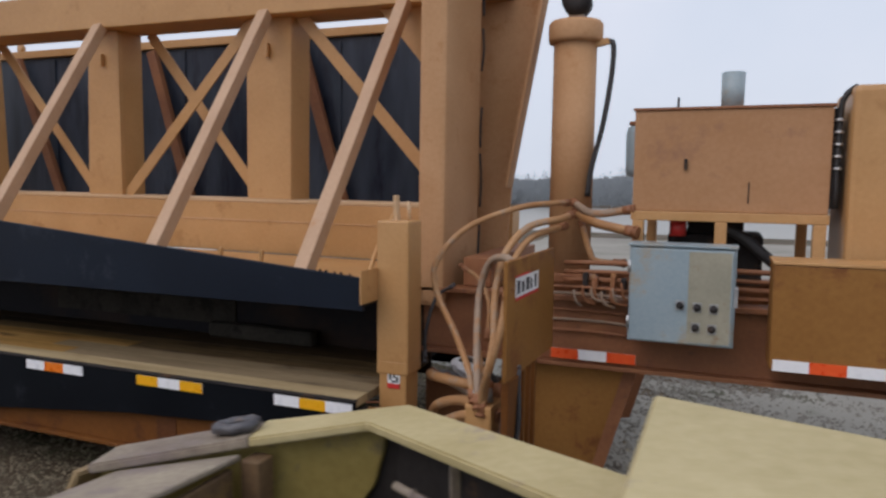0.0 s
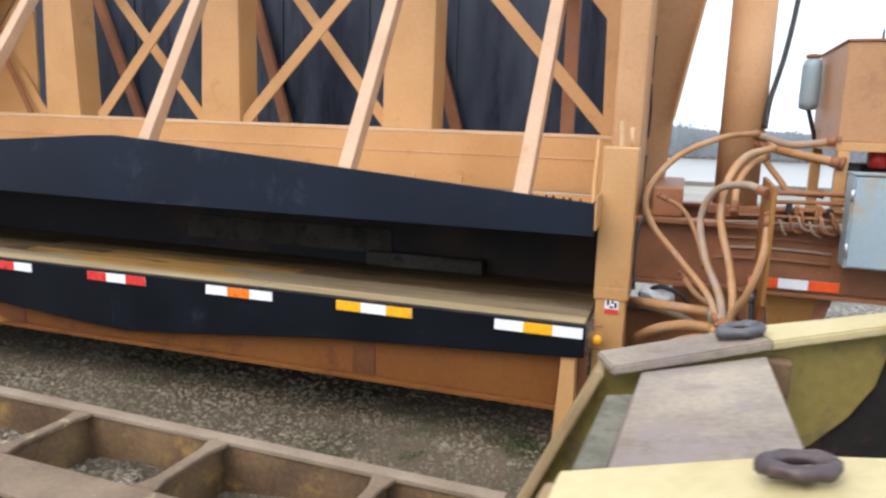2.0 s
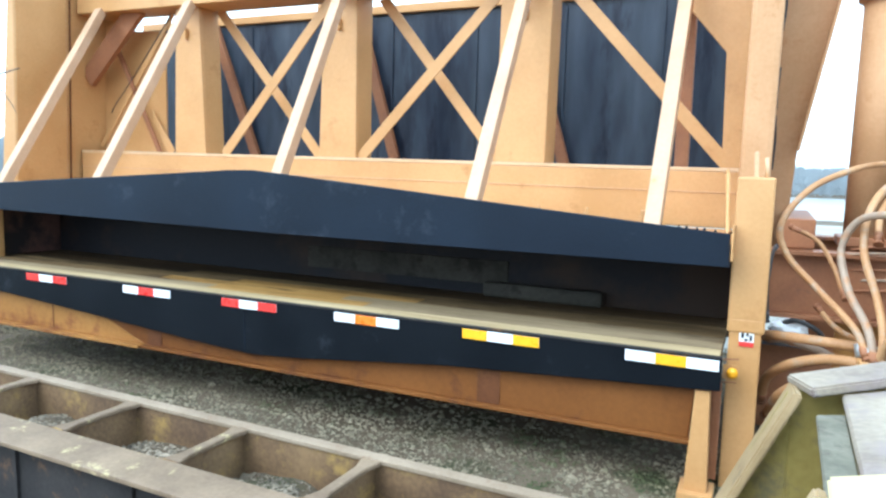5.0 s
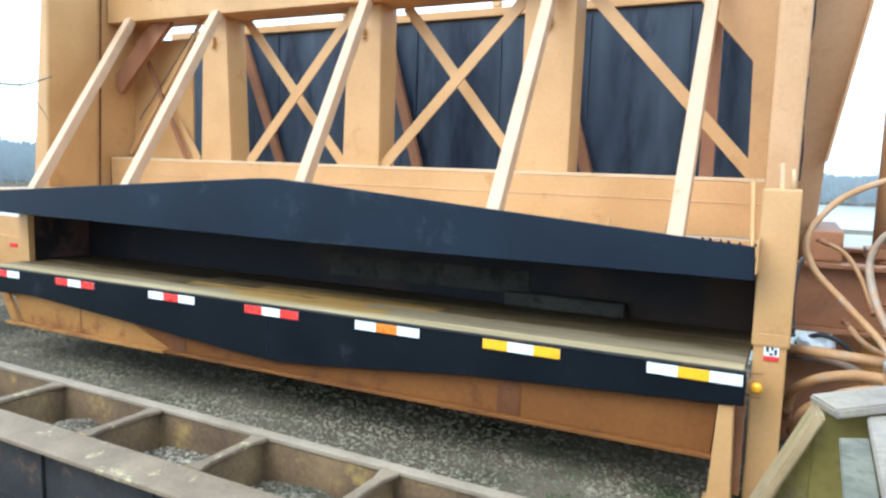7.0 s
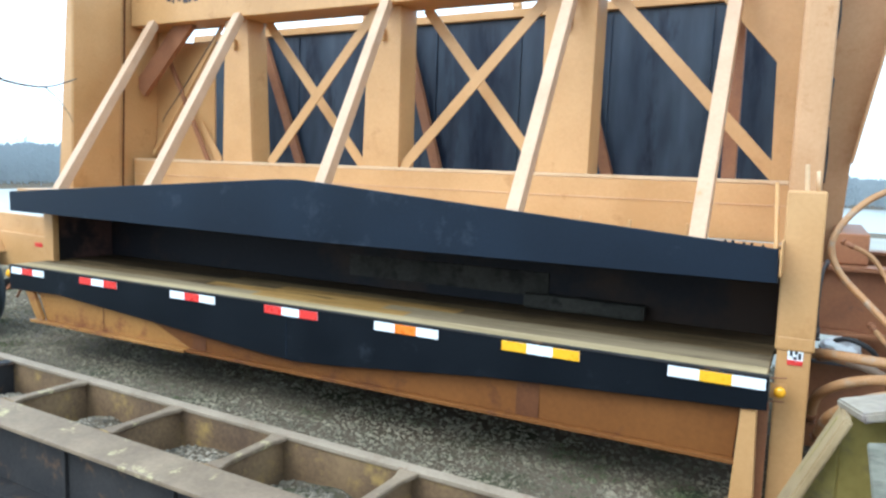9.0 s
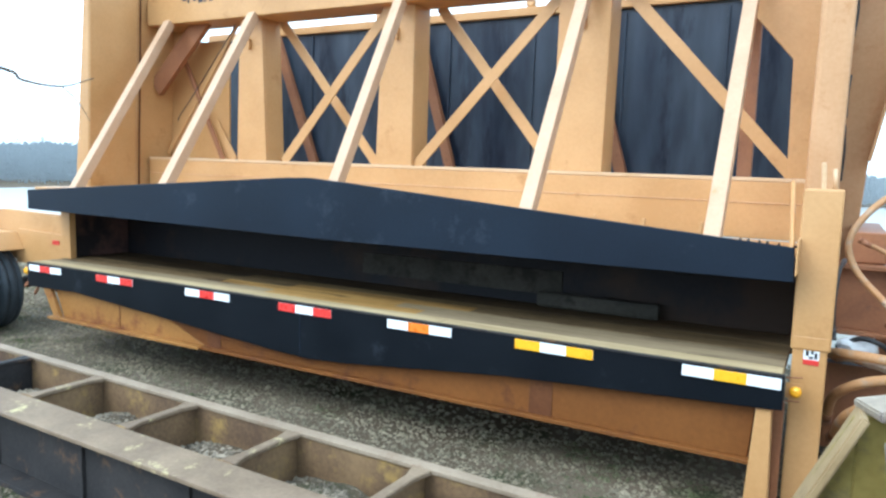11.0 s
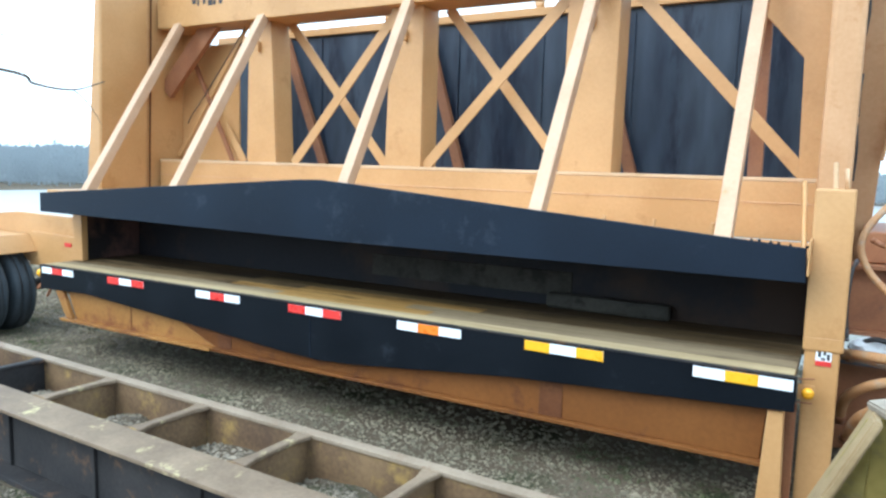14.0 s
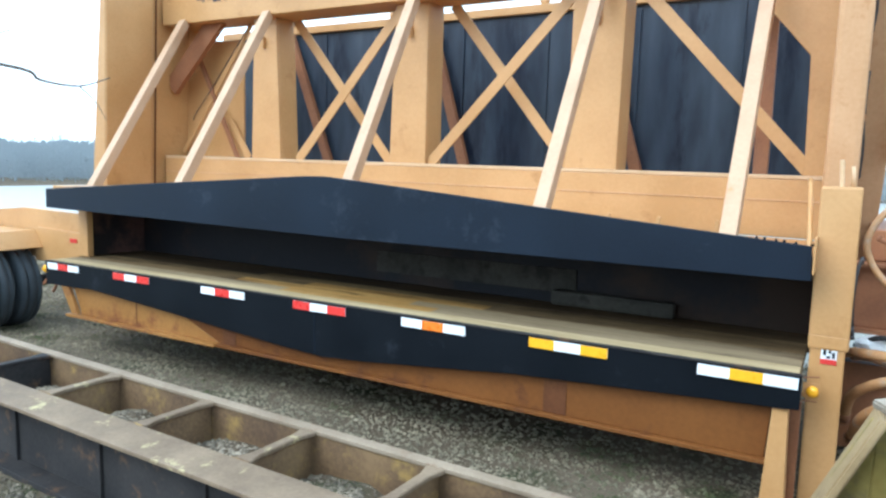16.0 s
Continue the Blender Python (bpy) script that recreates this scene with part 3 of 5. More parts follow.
on_trailer("cross_member", bm_box(0.25, 0.42, 0.9, 1.95, 0.49, 0.66, 0.008), RUST_RED, "red-brown cross member")

# rear bogie
on_trailer("rear_frame", bm_prism([(-6.13, 0.40), (-7.2, 0.42), (-9.5, 0.22), (-9.5, -0.05), (-6.15, -0.08)], "y", 0.42, 0.50), ORANGE, "orange tapered rear frame")
on_trailer("frame_step", bm_prism([(-6.95, -0.1), (-6.145, -0.08), (-6.145, 0.22), (-6.9, 0.24)], "y", 0.385, 0.4195), ORANGE, "proud orange lower plate of the rear frame")
on_trailer("rear_reflector", bm_box(-6.335, -6.23, 0.377, 0.3845, 0.125, 0.165, 0.002), RED, "small red rear reflector")
for cy in (-0.02, 0.245):
    wheel = on_trailer("wheel", bm_lathe([(0.20, -0.12), (0.30, -0.125), (0.375, -0.105), (0.41, -0.085), (0.418, -0.05), (0.404, -0.047), (0.404, -0.037), (0.418, -0.034), (0.42, 0.0), (0.418, 0.034), (0.404, 0.037), (0.404, 0.047), (0.418, 0.05), (0.41, 0.085), (0.375, 0.105), (0.30, 0.125), (0.20, 0.12)], (-7.16, cy, -0.345), "y", 40), TYRE, "worn black truck tyre")
    on_trailer("rim", bm_lathe([(0.02, -0.06), (0.17, -0.06), (0.205, -0.115), (0.205, 0.115), (0.17, 0.05), (0.02, 0.05)], (-7.16, cy, -0.345), "y", 28), ORANGE, parent=wheel)
FENDER = [(-7.9, 0.02), (-7.75, 0.21), (-6.93, 0.21), (-6.80, 0.045), (-6.82, 0.035), (-6.95, 0.18), (-7.74, 0.18), (-7.87, 0.0)]
on_trailer("fender", bm_prism(FENDER[::-1], "y", -0.18, 0.384), ORANGE, "orange angular wheel fender")
on_trailer("axle", bm_cyl((-7.16, 0.1, -0.345), (-7.16, 2.3, -0.345), 0.06), DARKSTEEL)
on_trailer("mud_flap_bracket", joined(bm_bar((-6.12, 0.1, -0.1), (-6.4, 0.15, -0.25), 0.03, 0.03), bm_bar((-6.1, 0.1, -0.2), (-6.35, 0.2, -0.33), 0.02, 0.02)), RUST_RED)

# ---- upper body: the tilting truss that lies over the deck ----
body = thing("truss_body", "orange steel truss body with black side beam and dark back panel", "machine body")
body.rotation_euler = (0, radians(0.38), 0)
body.location.z = -0.032


def on_body(name, bm, material, label="", parent=None):
    return part(name, bm, material, parent or body, label)


HOODP = [(-6.215, 0.474), (-6.215, 0.645), (-3.16, 0.868), (-2.97, 0.874), (-2.76, 0.860), (0.0, 0.652), (0.008, 0.486), (-2.8, 0.464)]
side = on_body("side_beam", bm_prism(HOODP[::-1], "y", 0.085, 0.11), FADED_BLACK, "faded black side beam with a ridged top edge, painted lighter for sky light")
on_body("side_beam_top", joined(bm_prism([(-6.2, 0.57), (-2.95, 0.80), (0.0, 0.585), (0.0, 0.57), (-2.95, 0.785), (-6.2, 0.555)], "y", 0.1105, 0.25)), BLACK)
on_body("platform_underside", bm_box(-6.19, -0.01, 0.1105, 1.6, 0.495, 0.53, 0.004), BLACK_IN, "black underside of the platform")
on_body("platform_top", bm_box(-6.19, -0.02, 0.255, 1.5, 0.535, 0.56, 0.004), ORANGE)
on_body("bottom_rail", bm_box(-6.42, 0.0, 1.55, 1.86, 0.561, 0.950, 0.006), ORANGE, "orange bottom rail of the truss")
on_body("rail_lip", bm_prism([(1.5495, 0.802), (1.5495, 0.811), (1.544, 0.804)], "x", -6.42, 0.0, 0), DUSTY)
on_body("rail_cap", bm_box(-6.42, -0.0, 1.546, 1.885, 0.9505, 0.974, 0.004), PALE_EDGE)
# box posts: foot left, foot right, head left, head right
for a, b, c, d in ((-5.175, -4.785, -5.140, -4.850), (-3.482, -3.105, -3.440, -3.110), (-1.82, -1.42, -1.815, -1.412)):
    post = on_body("post", bm_prism([(a, 0.975), (b, 0.975), (d, 2.34), (c, 2.34)], "y", 1.61, 1.64), ORANGE, "broad tapered orange upright")
    on_body("post_web", bm_prism([(b - 0.02, 0.975), (b, 0.975), (d, 2.34), (d - 0.02, 2.34)], "y", 1.6405, 1.87), ORANGE, parent=post)
    on_body("post_web", bm_prism([(a, 0.975), (a + 0.02, 0.975), (c + 0.02, 2.34), (c, 2.34)], "y", 1.6405, 1.87), ORANGE, parent=post)
    on_body("post_lug", bm_box((c + d) / 2 - 0.015, (c + d) / 2 + 0.015, 1.57, 1.6095, 2.05, 2.15, 0.006), ORANGE, parent=post)
for x0, x1 in ((-0.387, -0.430), (-1.430, -1.562), (-2.886, -3.184), (-4.565, -4.847), (-5.655, -6.02)):
    d = (x1 - x0) / 1.68
    on_body("strut", bm_bar((x0 - 0.06 * d, 0.154, 0.64), (x1, 1.50, 2.345), 0.085, 0.085, 0.008, up=(1, 0, 0)), STRUT, "square sun-bleached orange raking strut")
for p, q, y in (((-4.805, 2.35), (-3.632, 0.97), 1.85), ((-3.375, 2.35), (-4.594, 0.97), 1.655), ((-3.0, 2.35), (-1.867, 0.97), 1.86), ((-1.78, 2.35), (-3.09, 0.97), 1.655), ((-1.36, 2.35), (-0.10, 0.97), 1.665), ((-5.74, 1.36), (-5.46, 0.97), 1.85)):
    on_body("brace", bm_bar((p[0], y, p[1]), (q[0], y, q[1]), 0.092, 0.012, 0.003, up=(0, 1, 0)), ORANGE, "flat orange diagonal brace")
on_body("end_post", bm_prism([(-0.155, 0.975), (0.0, 0.975), (0.0, 2.34), (-0.68, 2.34), (-0.178, 1.755)], "y", 1.61, 1.655), ORANGE, "orange end post with a gusset")
on_body("top_beam", bm_box(-6.36, 0.3, 1.50, 1.88, 2.3405, 2.64, 0.008), ORANGE, "orange top beam of the truss")
for k, (w, h) in enumerate(((0.07, 0.05), (0.03, 0.065), (0.05, 0.045), (0.08, 0.06), (0.04, 0.05), (0.06, 0.04))):
    x = -5.82 + 0.076 * k
    on_body("painted_mark", bm_box(x, x + w * 0.8, 1.4965, 1.4995, 2.60 - h - 0.007 * k, 2.60 - 0.007 * k, 0.0005), INK)
# near end: column and flared end plate
on_body("end_column", bm_box(-0.012, 0.158, 0.80, 1.42, 0.40, 3.0, 0.03), DUSTY, "tall orange end column")
on_body("end_plate", bm_prism([(0.06, 0.42), (0.272, 0.42), (0.307, 1.1), (0.507, 2.25), (0.638, 3.0), (0.03, 3.0)], "y", 1.66, 1.69), DUSTY, "orange flared end plate")
on_body("end_plate_edge", bm_bar((0.307, 1.59, 1.1), (0.634, 1.59, 2.98), 0.02, 0.14, 0.003, up=(0, 1, 0)), DUSTY)
on_body("end_side", bm_box(0.05, 0.07, 1.4205, 1.66, 0.45, 3.0, 0.003), DUSTY)
# short black tubes stand in for the dark, broken line of the slot
for lo, hi in ((0.5, 0.86), (0.97, 1.32), (1.36, 1.62), (1.85, 2.12), (2.2, 2.36), (2.45, 2.9)):
    mid = (lo + hi) / 2
    on_body("slot_line", bm_tube([(0.158 + 0.004 * math.sin(9 * lo), 1.432, lo), (0.160 + 0.006 * math.sin(7 * mid), 1.435, mid), (0.158 + 0.004 * math.sin(9 * hi), 1.433, hi)], 0.0075, 6, 4), RUBBER, "broken black line standing for the dark slot")
# far end
far_col = on_body("end_column", bm_prism([(-6.70, 0.56), (-6.47, 0.56), (-6.37, 3.0), (-6.44, 3.0)], "y", 0.86, 1.42, 0.015), ORANGE, "tall orange end column")
on_body("column_seam", bm_bar((-6.455, 1.435, 0.62), (-6.36, 1.435, 2.98), 0.010, 0.02, 0.003), RUST_DARK, parent=far_col)
on_body("far_panel", bm_prism([(-6.60, 0.975), (-5.57, 0.975), (-5.57, 2.20), (-6.02, 2.22), (-6.02, 3.0), (-6.60, 3.0)], "y", 1.885, 1.91), ORANGE, "orange sheet closing the far bay")
on_body("far_wall", bm_prism([(-6.515, 0.62), (-6.475, 0.62), (-6.378, 3.0), (-6.418, 3.0)], "y", 1.4205, 1.884), ORANGE)
on_body("far_channel", bm_bar((-6.42, 1.66, 1.71), (-5.68, 1.66, 2.40), 0.20, 0.06, 0.005, up=(0, 1, 0)), RUST_RED, "red-brown raking channel")
on_body("far_brace", bm_bar((-6.42, 1.80, 1.02), (-5.32, 1.80, 2.40), 0.05, 0.012, 0.003, up=(0, 1, 0)), ORANGE)
on_body("cable", bm_tube([(-6.05, 1.62, 1.36), (-5.98, 1.60, 1.43), (-5.757, 1.60, 1.66), (-5.254, 1.60, 2.213), (-5.19, 1.6, 2.298)], 0.005, 6, 5), RUBBER, "thin black control cable")
on_body("far_strut", bm_bar((-6.12, 1.79, 2.0), (-5.56, 1.79, 0.96), 0.045, 0.03, 0.003, up=(0, 1, 0)), RUST_RED, "thin red-brown strut in the far bay")
on_body("platform_end_beam", bm_box(-6.46, -6.22, 0.3, 1.45, 0.58, 0.66, 0.006), ORANGE)
# back side
def panel_top(x):
    """The panel's top edge, nearly level while the truss is tipped."""
    return 2.41 + 0.005 * x


def sloped(x0, x1, y0, y1, z0, z1):
    """A box whose two top corners or bottom corners follow the panel's top edge, offset by z0 and z1."""
    return bm_prism([(x0, panel_top(x0) + z0), (x1, panel_top(x1) + z0), (x1, panel_top(x1) + z1), (x0, panel_top(x0) + z1)], "y", y0, y1, 0.005)


back_panel = on_body("back_panel", bm_prism([(-6.7, 0.5), (0.0, 0.5), (0.0, panel_top(0)), (-6.7, panel_top(-6.7))], "y", 2.68, 2.72), PANEL, "large dark blue-black sheet panel")
for x in (-5.1, -4.2, -3.35, -2.45, -1.6, -0.75):
    on_body("panel_rib", bm_box(x - 0.012, x + 0.012, 2.664, 2.6795, 0.55, 2.36, 0.003), PANEL, parent=back_panel)
on_body("back_top_rail", sloped(-6.7, 0.1, 2.64, 2.74, 0.001, 0.078), ORANGE, "orange rail on top of the back panel")
on_body("back_bottom_rail", bm_box(-6.2, 0.1, 2.45, 2.66, 0.561, 0.90, 0.006), ORANGE)
for x, lean in ((-5.23, 0.405), (-3.437, 0.306), (-1.716, 0.31)):
    on_body("back_strut", bm_bar((x + 0.64 * lean, 2.60, 0.9), (x - 0.82 * lean, 2.60, 2.36), 0.10, 0.06, 0.006, up=(0, 1, 0)), RUST_RED, "red-brown rear strut")
on_body("back_strut", bm_bar((-0.470, 2.05, 0.9), (-0.480, 2.05, 2.36), 0.10, 0.06, 0.006, up=(0, 1, 0)), RUST_RED, "red-brown rear strut")
for x in (-5.6, -0.9, -2.5, -4.2):
    on_body("lift_eye", bm_lathe([(0.0, -0.02), (0.045, -0.02), (0.045, 0.02), (0.0, 0.02)], (x, 2.68, panel_top(x) + 0.115), "y", 16), ORANGE)
for x in (-1.085, -0.80, -0.488):
    on_body("bolt_stub", bm_bar((x, 0.35, 0.55), (x + 0.02, 0.35, 0.73), 0.02, 0.02, 0.003), ORANGE, "small upright orange stub")
for k in (0, 1, 3, 4, 6, 8):
    x = -0.245 + 0.029 * k
    on_body("edge_bolt", bm_lathe([(0.0, 0.0), (0.007, 0.0), (0.007, 0.006 + 0.003 * (k * 5 % 3)), (0.003, 0.013), (0.0, 0.013)], (x + 0.007 * (k * 7 % 3), 0.098, 0.6505 - 0.0761 * x * 0.98), "z", 8), BLACK)
on_body("corner_rod", bm_tube([(-0.06, 0.6, 0.96), (-0.035, 0.35, 0.8), (-0.015, 0.16, 0.62)], 0.012, 8, 5), ORANGE)

# ---- lift cylinder and jack plate on the gooseneck ----
cylinder = thing("hydraulic_lift_cylinder", "tall orange hydraulic lift cylinder standing on the gooseneck", "cylinder", at=(0.745, 1.55, 0.47))
part("barrel", bm_cyl((0, 0, 0.0), (0.005, 0, 1.56), 0.135, 0.135, 40), DUSTY, cylinder)
part("gland_cap", bm_lathe([(0.10, 1.50), (0.165, 1.51), (0.17, 1.53), (0.17, 1.62), (0.155, 1.64), (0.05, 1.645)], (0.005, 0, 0), "z", 36), DUSTY, cylinder, "wide orange gland cap")
part("rod", bm_cyl((0.005, 0, 1.62), (0.01, 0, 2.1), 0.05, 0.05, 24), ZINC, cylinder, "bright steel piston rod")
part("rod_eye", bm_lathe([(0.0, -0.07), (0.085, -0.07), (0.09, 0.0), (0.085, 0.07), (0.0, 0.07)], (0.01, 0, 1.76), "y", 20), DARKSTEEL, cylinder)
part("base_clevis", bm_box(-0.17, 0.17, -0.15, 0.15, -0.0, 0.06, 0.01), RUST_RED, cylinder)
part("feed_fitting", bm_bar((0.12, -0.02, 1.49), (0.22, -0.02, 1.51), 0.04, 0.04, 0.005), ORANGE, cylinder)
part("feed_hose", bm_tube([(0.21, -0.02, 1.51), (0.245, -0.03, 1.48), (0.24, -0.03, 1.3), (0.20, -0.05, 1.0), (0.14, -0.08, 0.72), (0.125, -0.1, 0.55)], 0.017, 10, 6), RUBBER, cylinder, "black feed hose")

jack = thing("jack_plate", "orange folded jack plate with a white warning sticker", "jack leg", at=(0.82, 0.15, GROUND_Z))
part("plate", bm_prism([(-0.034, -0.23), (-0.014, -0.23), (0.018, 0.55), (-0.002, 0.55)], "z", 0.98, 1.52, 0.004), BELLY, jack)
part("base_foot", bm_box(-0.06, 0.10, -0.2, 0.23, 0.0, 0.03, 0.004), RUSTY, jack)
part("jack_body", bm_prism([(-0.042, -0.21), (-0.008, -0.21), (0.004, -0.03), (-0.028, -0.03)], "z", 0.031, 0.9795, 0.004), BELLY_RED, jack, "grimy red-orange jack body")
for a in (0.03, 0.14, 0.24):
    part("jack_rod", bm_bar((-0.008, a, 0.03), (-0.008, a, 0.979), 0.022, 0.022, 0.004), DARKSTEEL if a == 0.10 else BELLY_RED, jack)


def on_plate(y0, y1, z0, z1, off, thick):
    """A thin sheet on the plate's outer face, from y0 to y1."""
    x = lambda y: -0.014 + 0.041 * (y + 0.23) + off
    return bm_prism([(x(y0), y0), (x(y0) + thick, y0), (x(y1) + thick, y1), (x(y1), y1)], "z", z0, z1, 0)


stick = part("sticker", on_plate(-0.12, 0.24, 1.345, 1.435, 0.0008, 0.0015), WHITE, jack, "white sticker with red and black print")
part("sticker_band", on_plate(-0.12, 0.24, 1.33, 1.345, 0.0008, 0.0018), RED, stick)
part("sticker_band", on_plate(-0.12, 0.10, 1.435, 1.445, 0.0008, 0.0018), RED, stick)
for k, (w, h) in enumerate(((0.05, 0.06), (0.05, 0.05), (0.06, 0.06), (0.03, 0.05), (0.04, 0.06))):
    part("sticker_mark", on_plate(-0.10 + 0.068 * k, -0.10 + 0.068 * k + w * 0.8, 1.36, 1.36 + h, 0.0026, 0.0012), INK, stick)

# ---- engine house, boxes and control cabinet ----
engine = thing("engine_enclosure", "orange sheet-steel engine enclosure on short legs above the gooseneck", "engine housing", at=(1.675, 1.4, 0.486))
part("housing", bm_box(-0.475, 0.475, -0.43, 0.43, 0.47, 1.005, 0.006), HOUSING, engine)
part("roof_sheet", bm_box(-0.485, 0.485, -0.44, 0.44, 1.0055, 1.02, 0.003), RUST_RED, engine, "dark red roof sheet")
part("skid", bm_box(-0.48, 0.48, -0.45, 0.45, 0.42, 0.4695, 0.005), ORANGE, engine)
for x in (-0.44, -0.02, 0.44):
    for y in (-0.42, 0.42):
        part("leg", bm_box(x - 0.03, x + 0.03, y - 0.03, y + 0.03, -0.0, 0.4195, 0.005), ORANGE, engine)
part("door_seam", bm_box(0.102, 0.108, -0.434, -0.4305, 0.52, 0.63, 0), DARKSTEEL, engine)
part("latch", bm_box(-0.215, -0.2, -0.45, -0.4305, 0.69, 0.75, 0.003), DARKSTEEL, engine)
part("exhaust_cap", bm_cyl((0.011, 0.0, 1.02), (0.011, 0.0, 1.25), 0.060, 0.064, 24), CABINET, engine, "grey metal exhaust cap")
part("aerial", bm_cyl((-0.27, -0.2, 1.02), (-0.27, -0.2, 1.10), 0.008, 0.006, 10), DARKSTEEL, engine)
filter_unit = part("air_filter", bm_lathe([(0.03, -0.17), (0.055, -0.16), (0.06, -0.12), (0.06, 0.1), (0.05, 0.14), (0.03, 0.15)], (-0.545, 0.26, 0.83), "z", 22), CABINET, engine, "grey metal air filter canister")
part("filter_cap", bm_lathe([(0.03, 0.15), (0.045, 0.155), (0.045, 0.175), (0.02, 0.18)], (-0.545, 0.26, 0.83), "z", 18), RUST_RED, filter_unit)
part("filter_bracket", bm_bar((-0.545, 0.26, 0.68), (-0.47, 0.3, 0.45), 0.03, 0.015, 0.003), DARKSTEEL, engine)
part("engine_block", joined(bm_box(-0.30, 0.2, -0.2, 0.2, 0.06, 0.34, 0.02), bm_box(-0.2, 0.1, -0.15, 0.15, 0.3, 0.4195, 0.02)), DARKSTEEL, engine, "black engine parts under the housing")
part("red_filter", bm_cyl((-0.24, -0.3, 0.33), (-0.24, -0.3, 0.4195), 0.045, 0.045, 18), RED, engine, "small red filter")
part("engine_pipe", bm_tube([(-0.05, -0.3, 0.4), (0.1, -0.3, 0.33), (0.25, -0.28, 0.2), (0.4, -0.2, 0.1)], 0.03, 10, 5), RUBBER, engine)
part("side_mesh", bm_box(0.4755, 0.51, -0.40, 0.1, 0.5, 1.0, 0.004), DARKSTEEL, engine)

cabinet = thing("control_cabinet", "grey steel electrical control cabinet with five push buttons", "control box", at=(1.485, 0.70, 0.31))
part("body", bm_box(-0.25, 0.25, -0.07, 0.09, 0.0, 0.485, 0.008), CABINET, cabinet)
door = part("door", bm_box(-0.24, 0.238, -0.09, -0.0705, 0.01, 0.475, 0.006), CABINET, cabinet)
# thin sheet stands for the beige dust on the door's right half
part("dust_patch", bm_box(0.035, 0.228, -0.0918, -0.0905, 0.02, 0.465, 0), BEIGE, cabinet, "dusty beige patch over part of the door")
part("top_flange", bm_box(-0.255, 0.255, -0.092, 0.09, 0.4855, 0.495, 0.002), CABINET, cabinet)
for x, z in ((0.0, 0.20), (0.08, 0.195), (0.155, 0.192), (0.075, 0.095), (0.15, 0.092)):
    b = part("push_button", bm_lathe([(0.0, -0.115), (0.010, -0.115), (0.012, -0.105), (0.018, -0.104), (0.018, -0.0905), (0.0, -0.0905)], (x, 0, z), "y", 14), DARKSTEEL, door, "small round black push button")
    part("button_plate", bm_box(x - 0.02, x + 0.02, -0.0945, -0.0925, z - 0.024, z + 0.024, 0.0005), ZINC, door)
for z in (0.1, 0.38):
    part("hinge", bm_cyl((-0.248, -0.085, z - 0.03), (-0.248, -0.085, z + 0.03), 0.008, 0.008, 10, 0.001), ZINC, cabinet)
part("latch", bm_box(0.239, 0.262, -0.07, -0.03, 0.2, 0.3, 0.004), ZINC, cabinet)
part("bracket", bm_box(-0.2, 0.2, 0.0905, 0.155, 0.05, 0.2, 0.004), RUST_RED, cabinet)

tool_box = thing("storage_box", "plain orange steel storage box on the gooseneck side", "storage box", at=(2.5, 0.7, 0.25))
part("body", bm_box(-0.61, 0.9, -0.16, 0.099, 0.0, 0.49, 0.008), BELLY, tool_box)
part("lid", bm_box(-0.615, 0.905, -0.165, 0.1, 0.4905, 0.505, 0.004), ORANGE, tool_box)
for k in range(6):
    part("tape_block", bm_box(-0.595 + 0.152 * k, -0.595 + 0.152 * (k + 1) - 0.001, -0.1645, -0.1605, -0.003, 0.05, 0), T_VERMILION if k % 2 else T_WHITE, tool_box)
tank = thing("hydraulic_tank", "tall orange hydraulic oil tank with a rounded top edge", "tank", at=(2.75, 1.15, 0.486))
part("body", bm_box(-0.53, 0.6, -0.25, 0.35, 0.0, 1.1, 0.03), ORANGE, tank)
part("vent_pipe", bm_tube([(-0.57, -0.15, 0.5), (-0.57, -0.15, 0.95), (-0.55, -0.15, 1.06), (-0.5, -0.12, 1.105)], 0.015, 8, 5), RUBBER, tank)
for k in range(5):
    part("hose_clamp", bm_lathe([(0.02, -0.006), (0.024, -0.006), (0.024, 0.006), (0.02, 0.006)], (-0.57, -0.15, 0.7 + 0.06 * k), "z", 12), ZINC, tank)

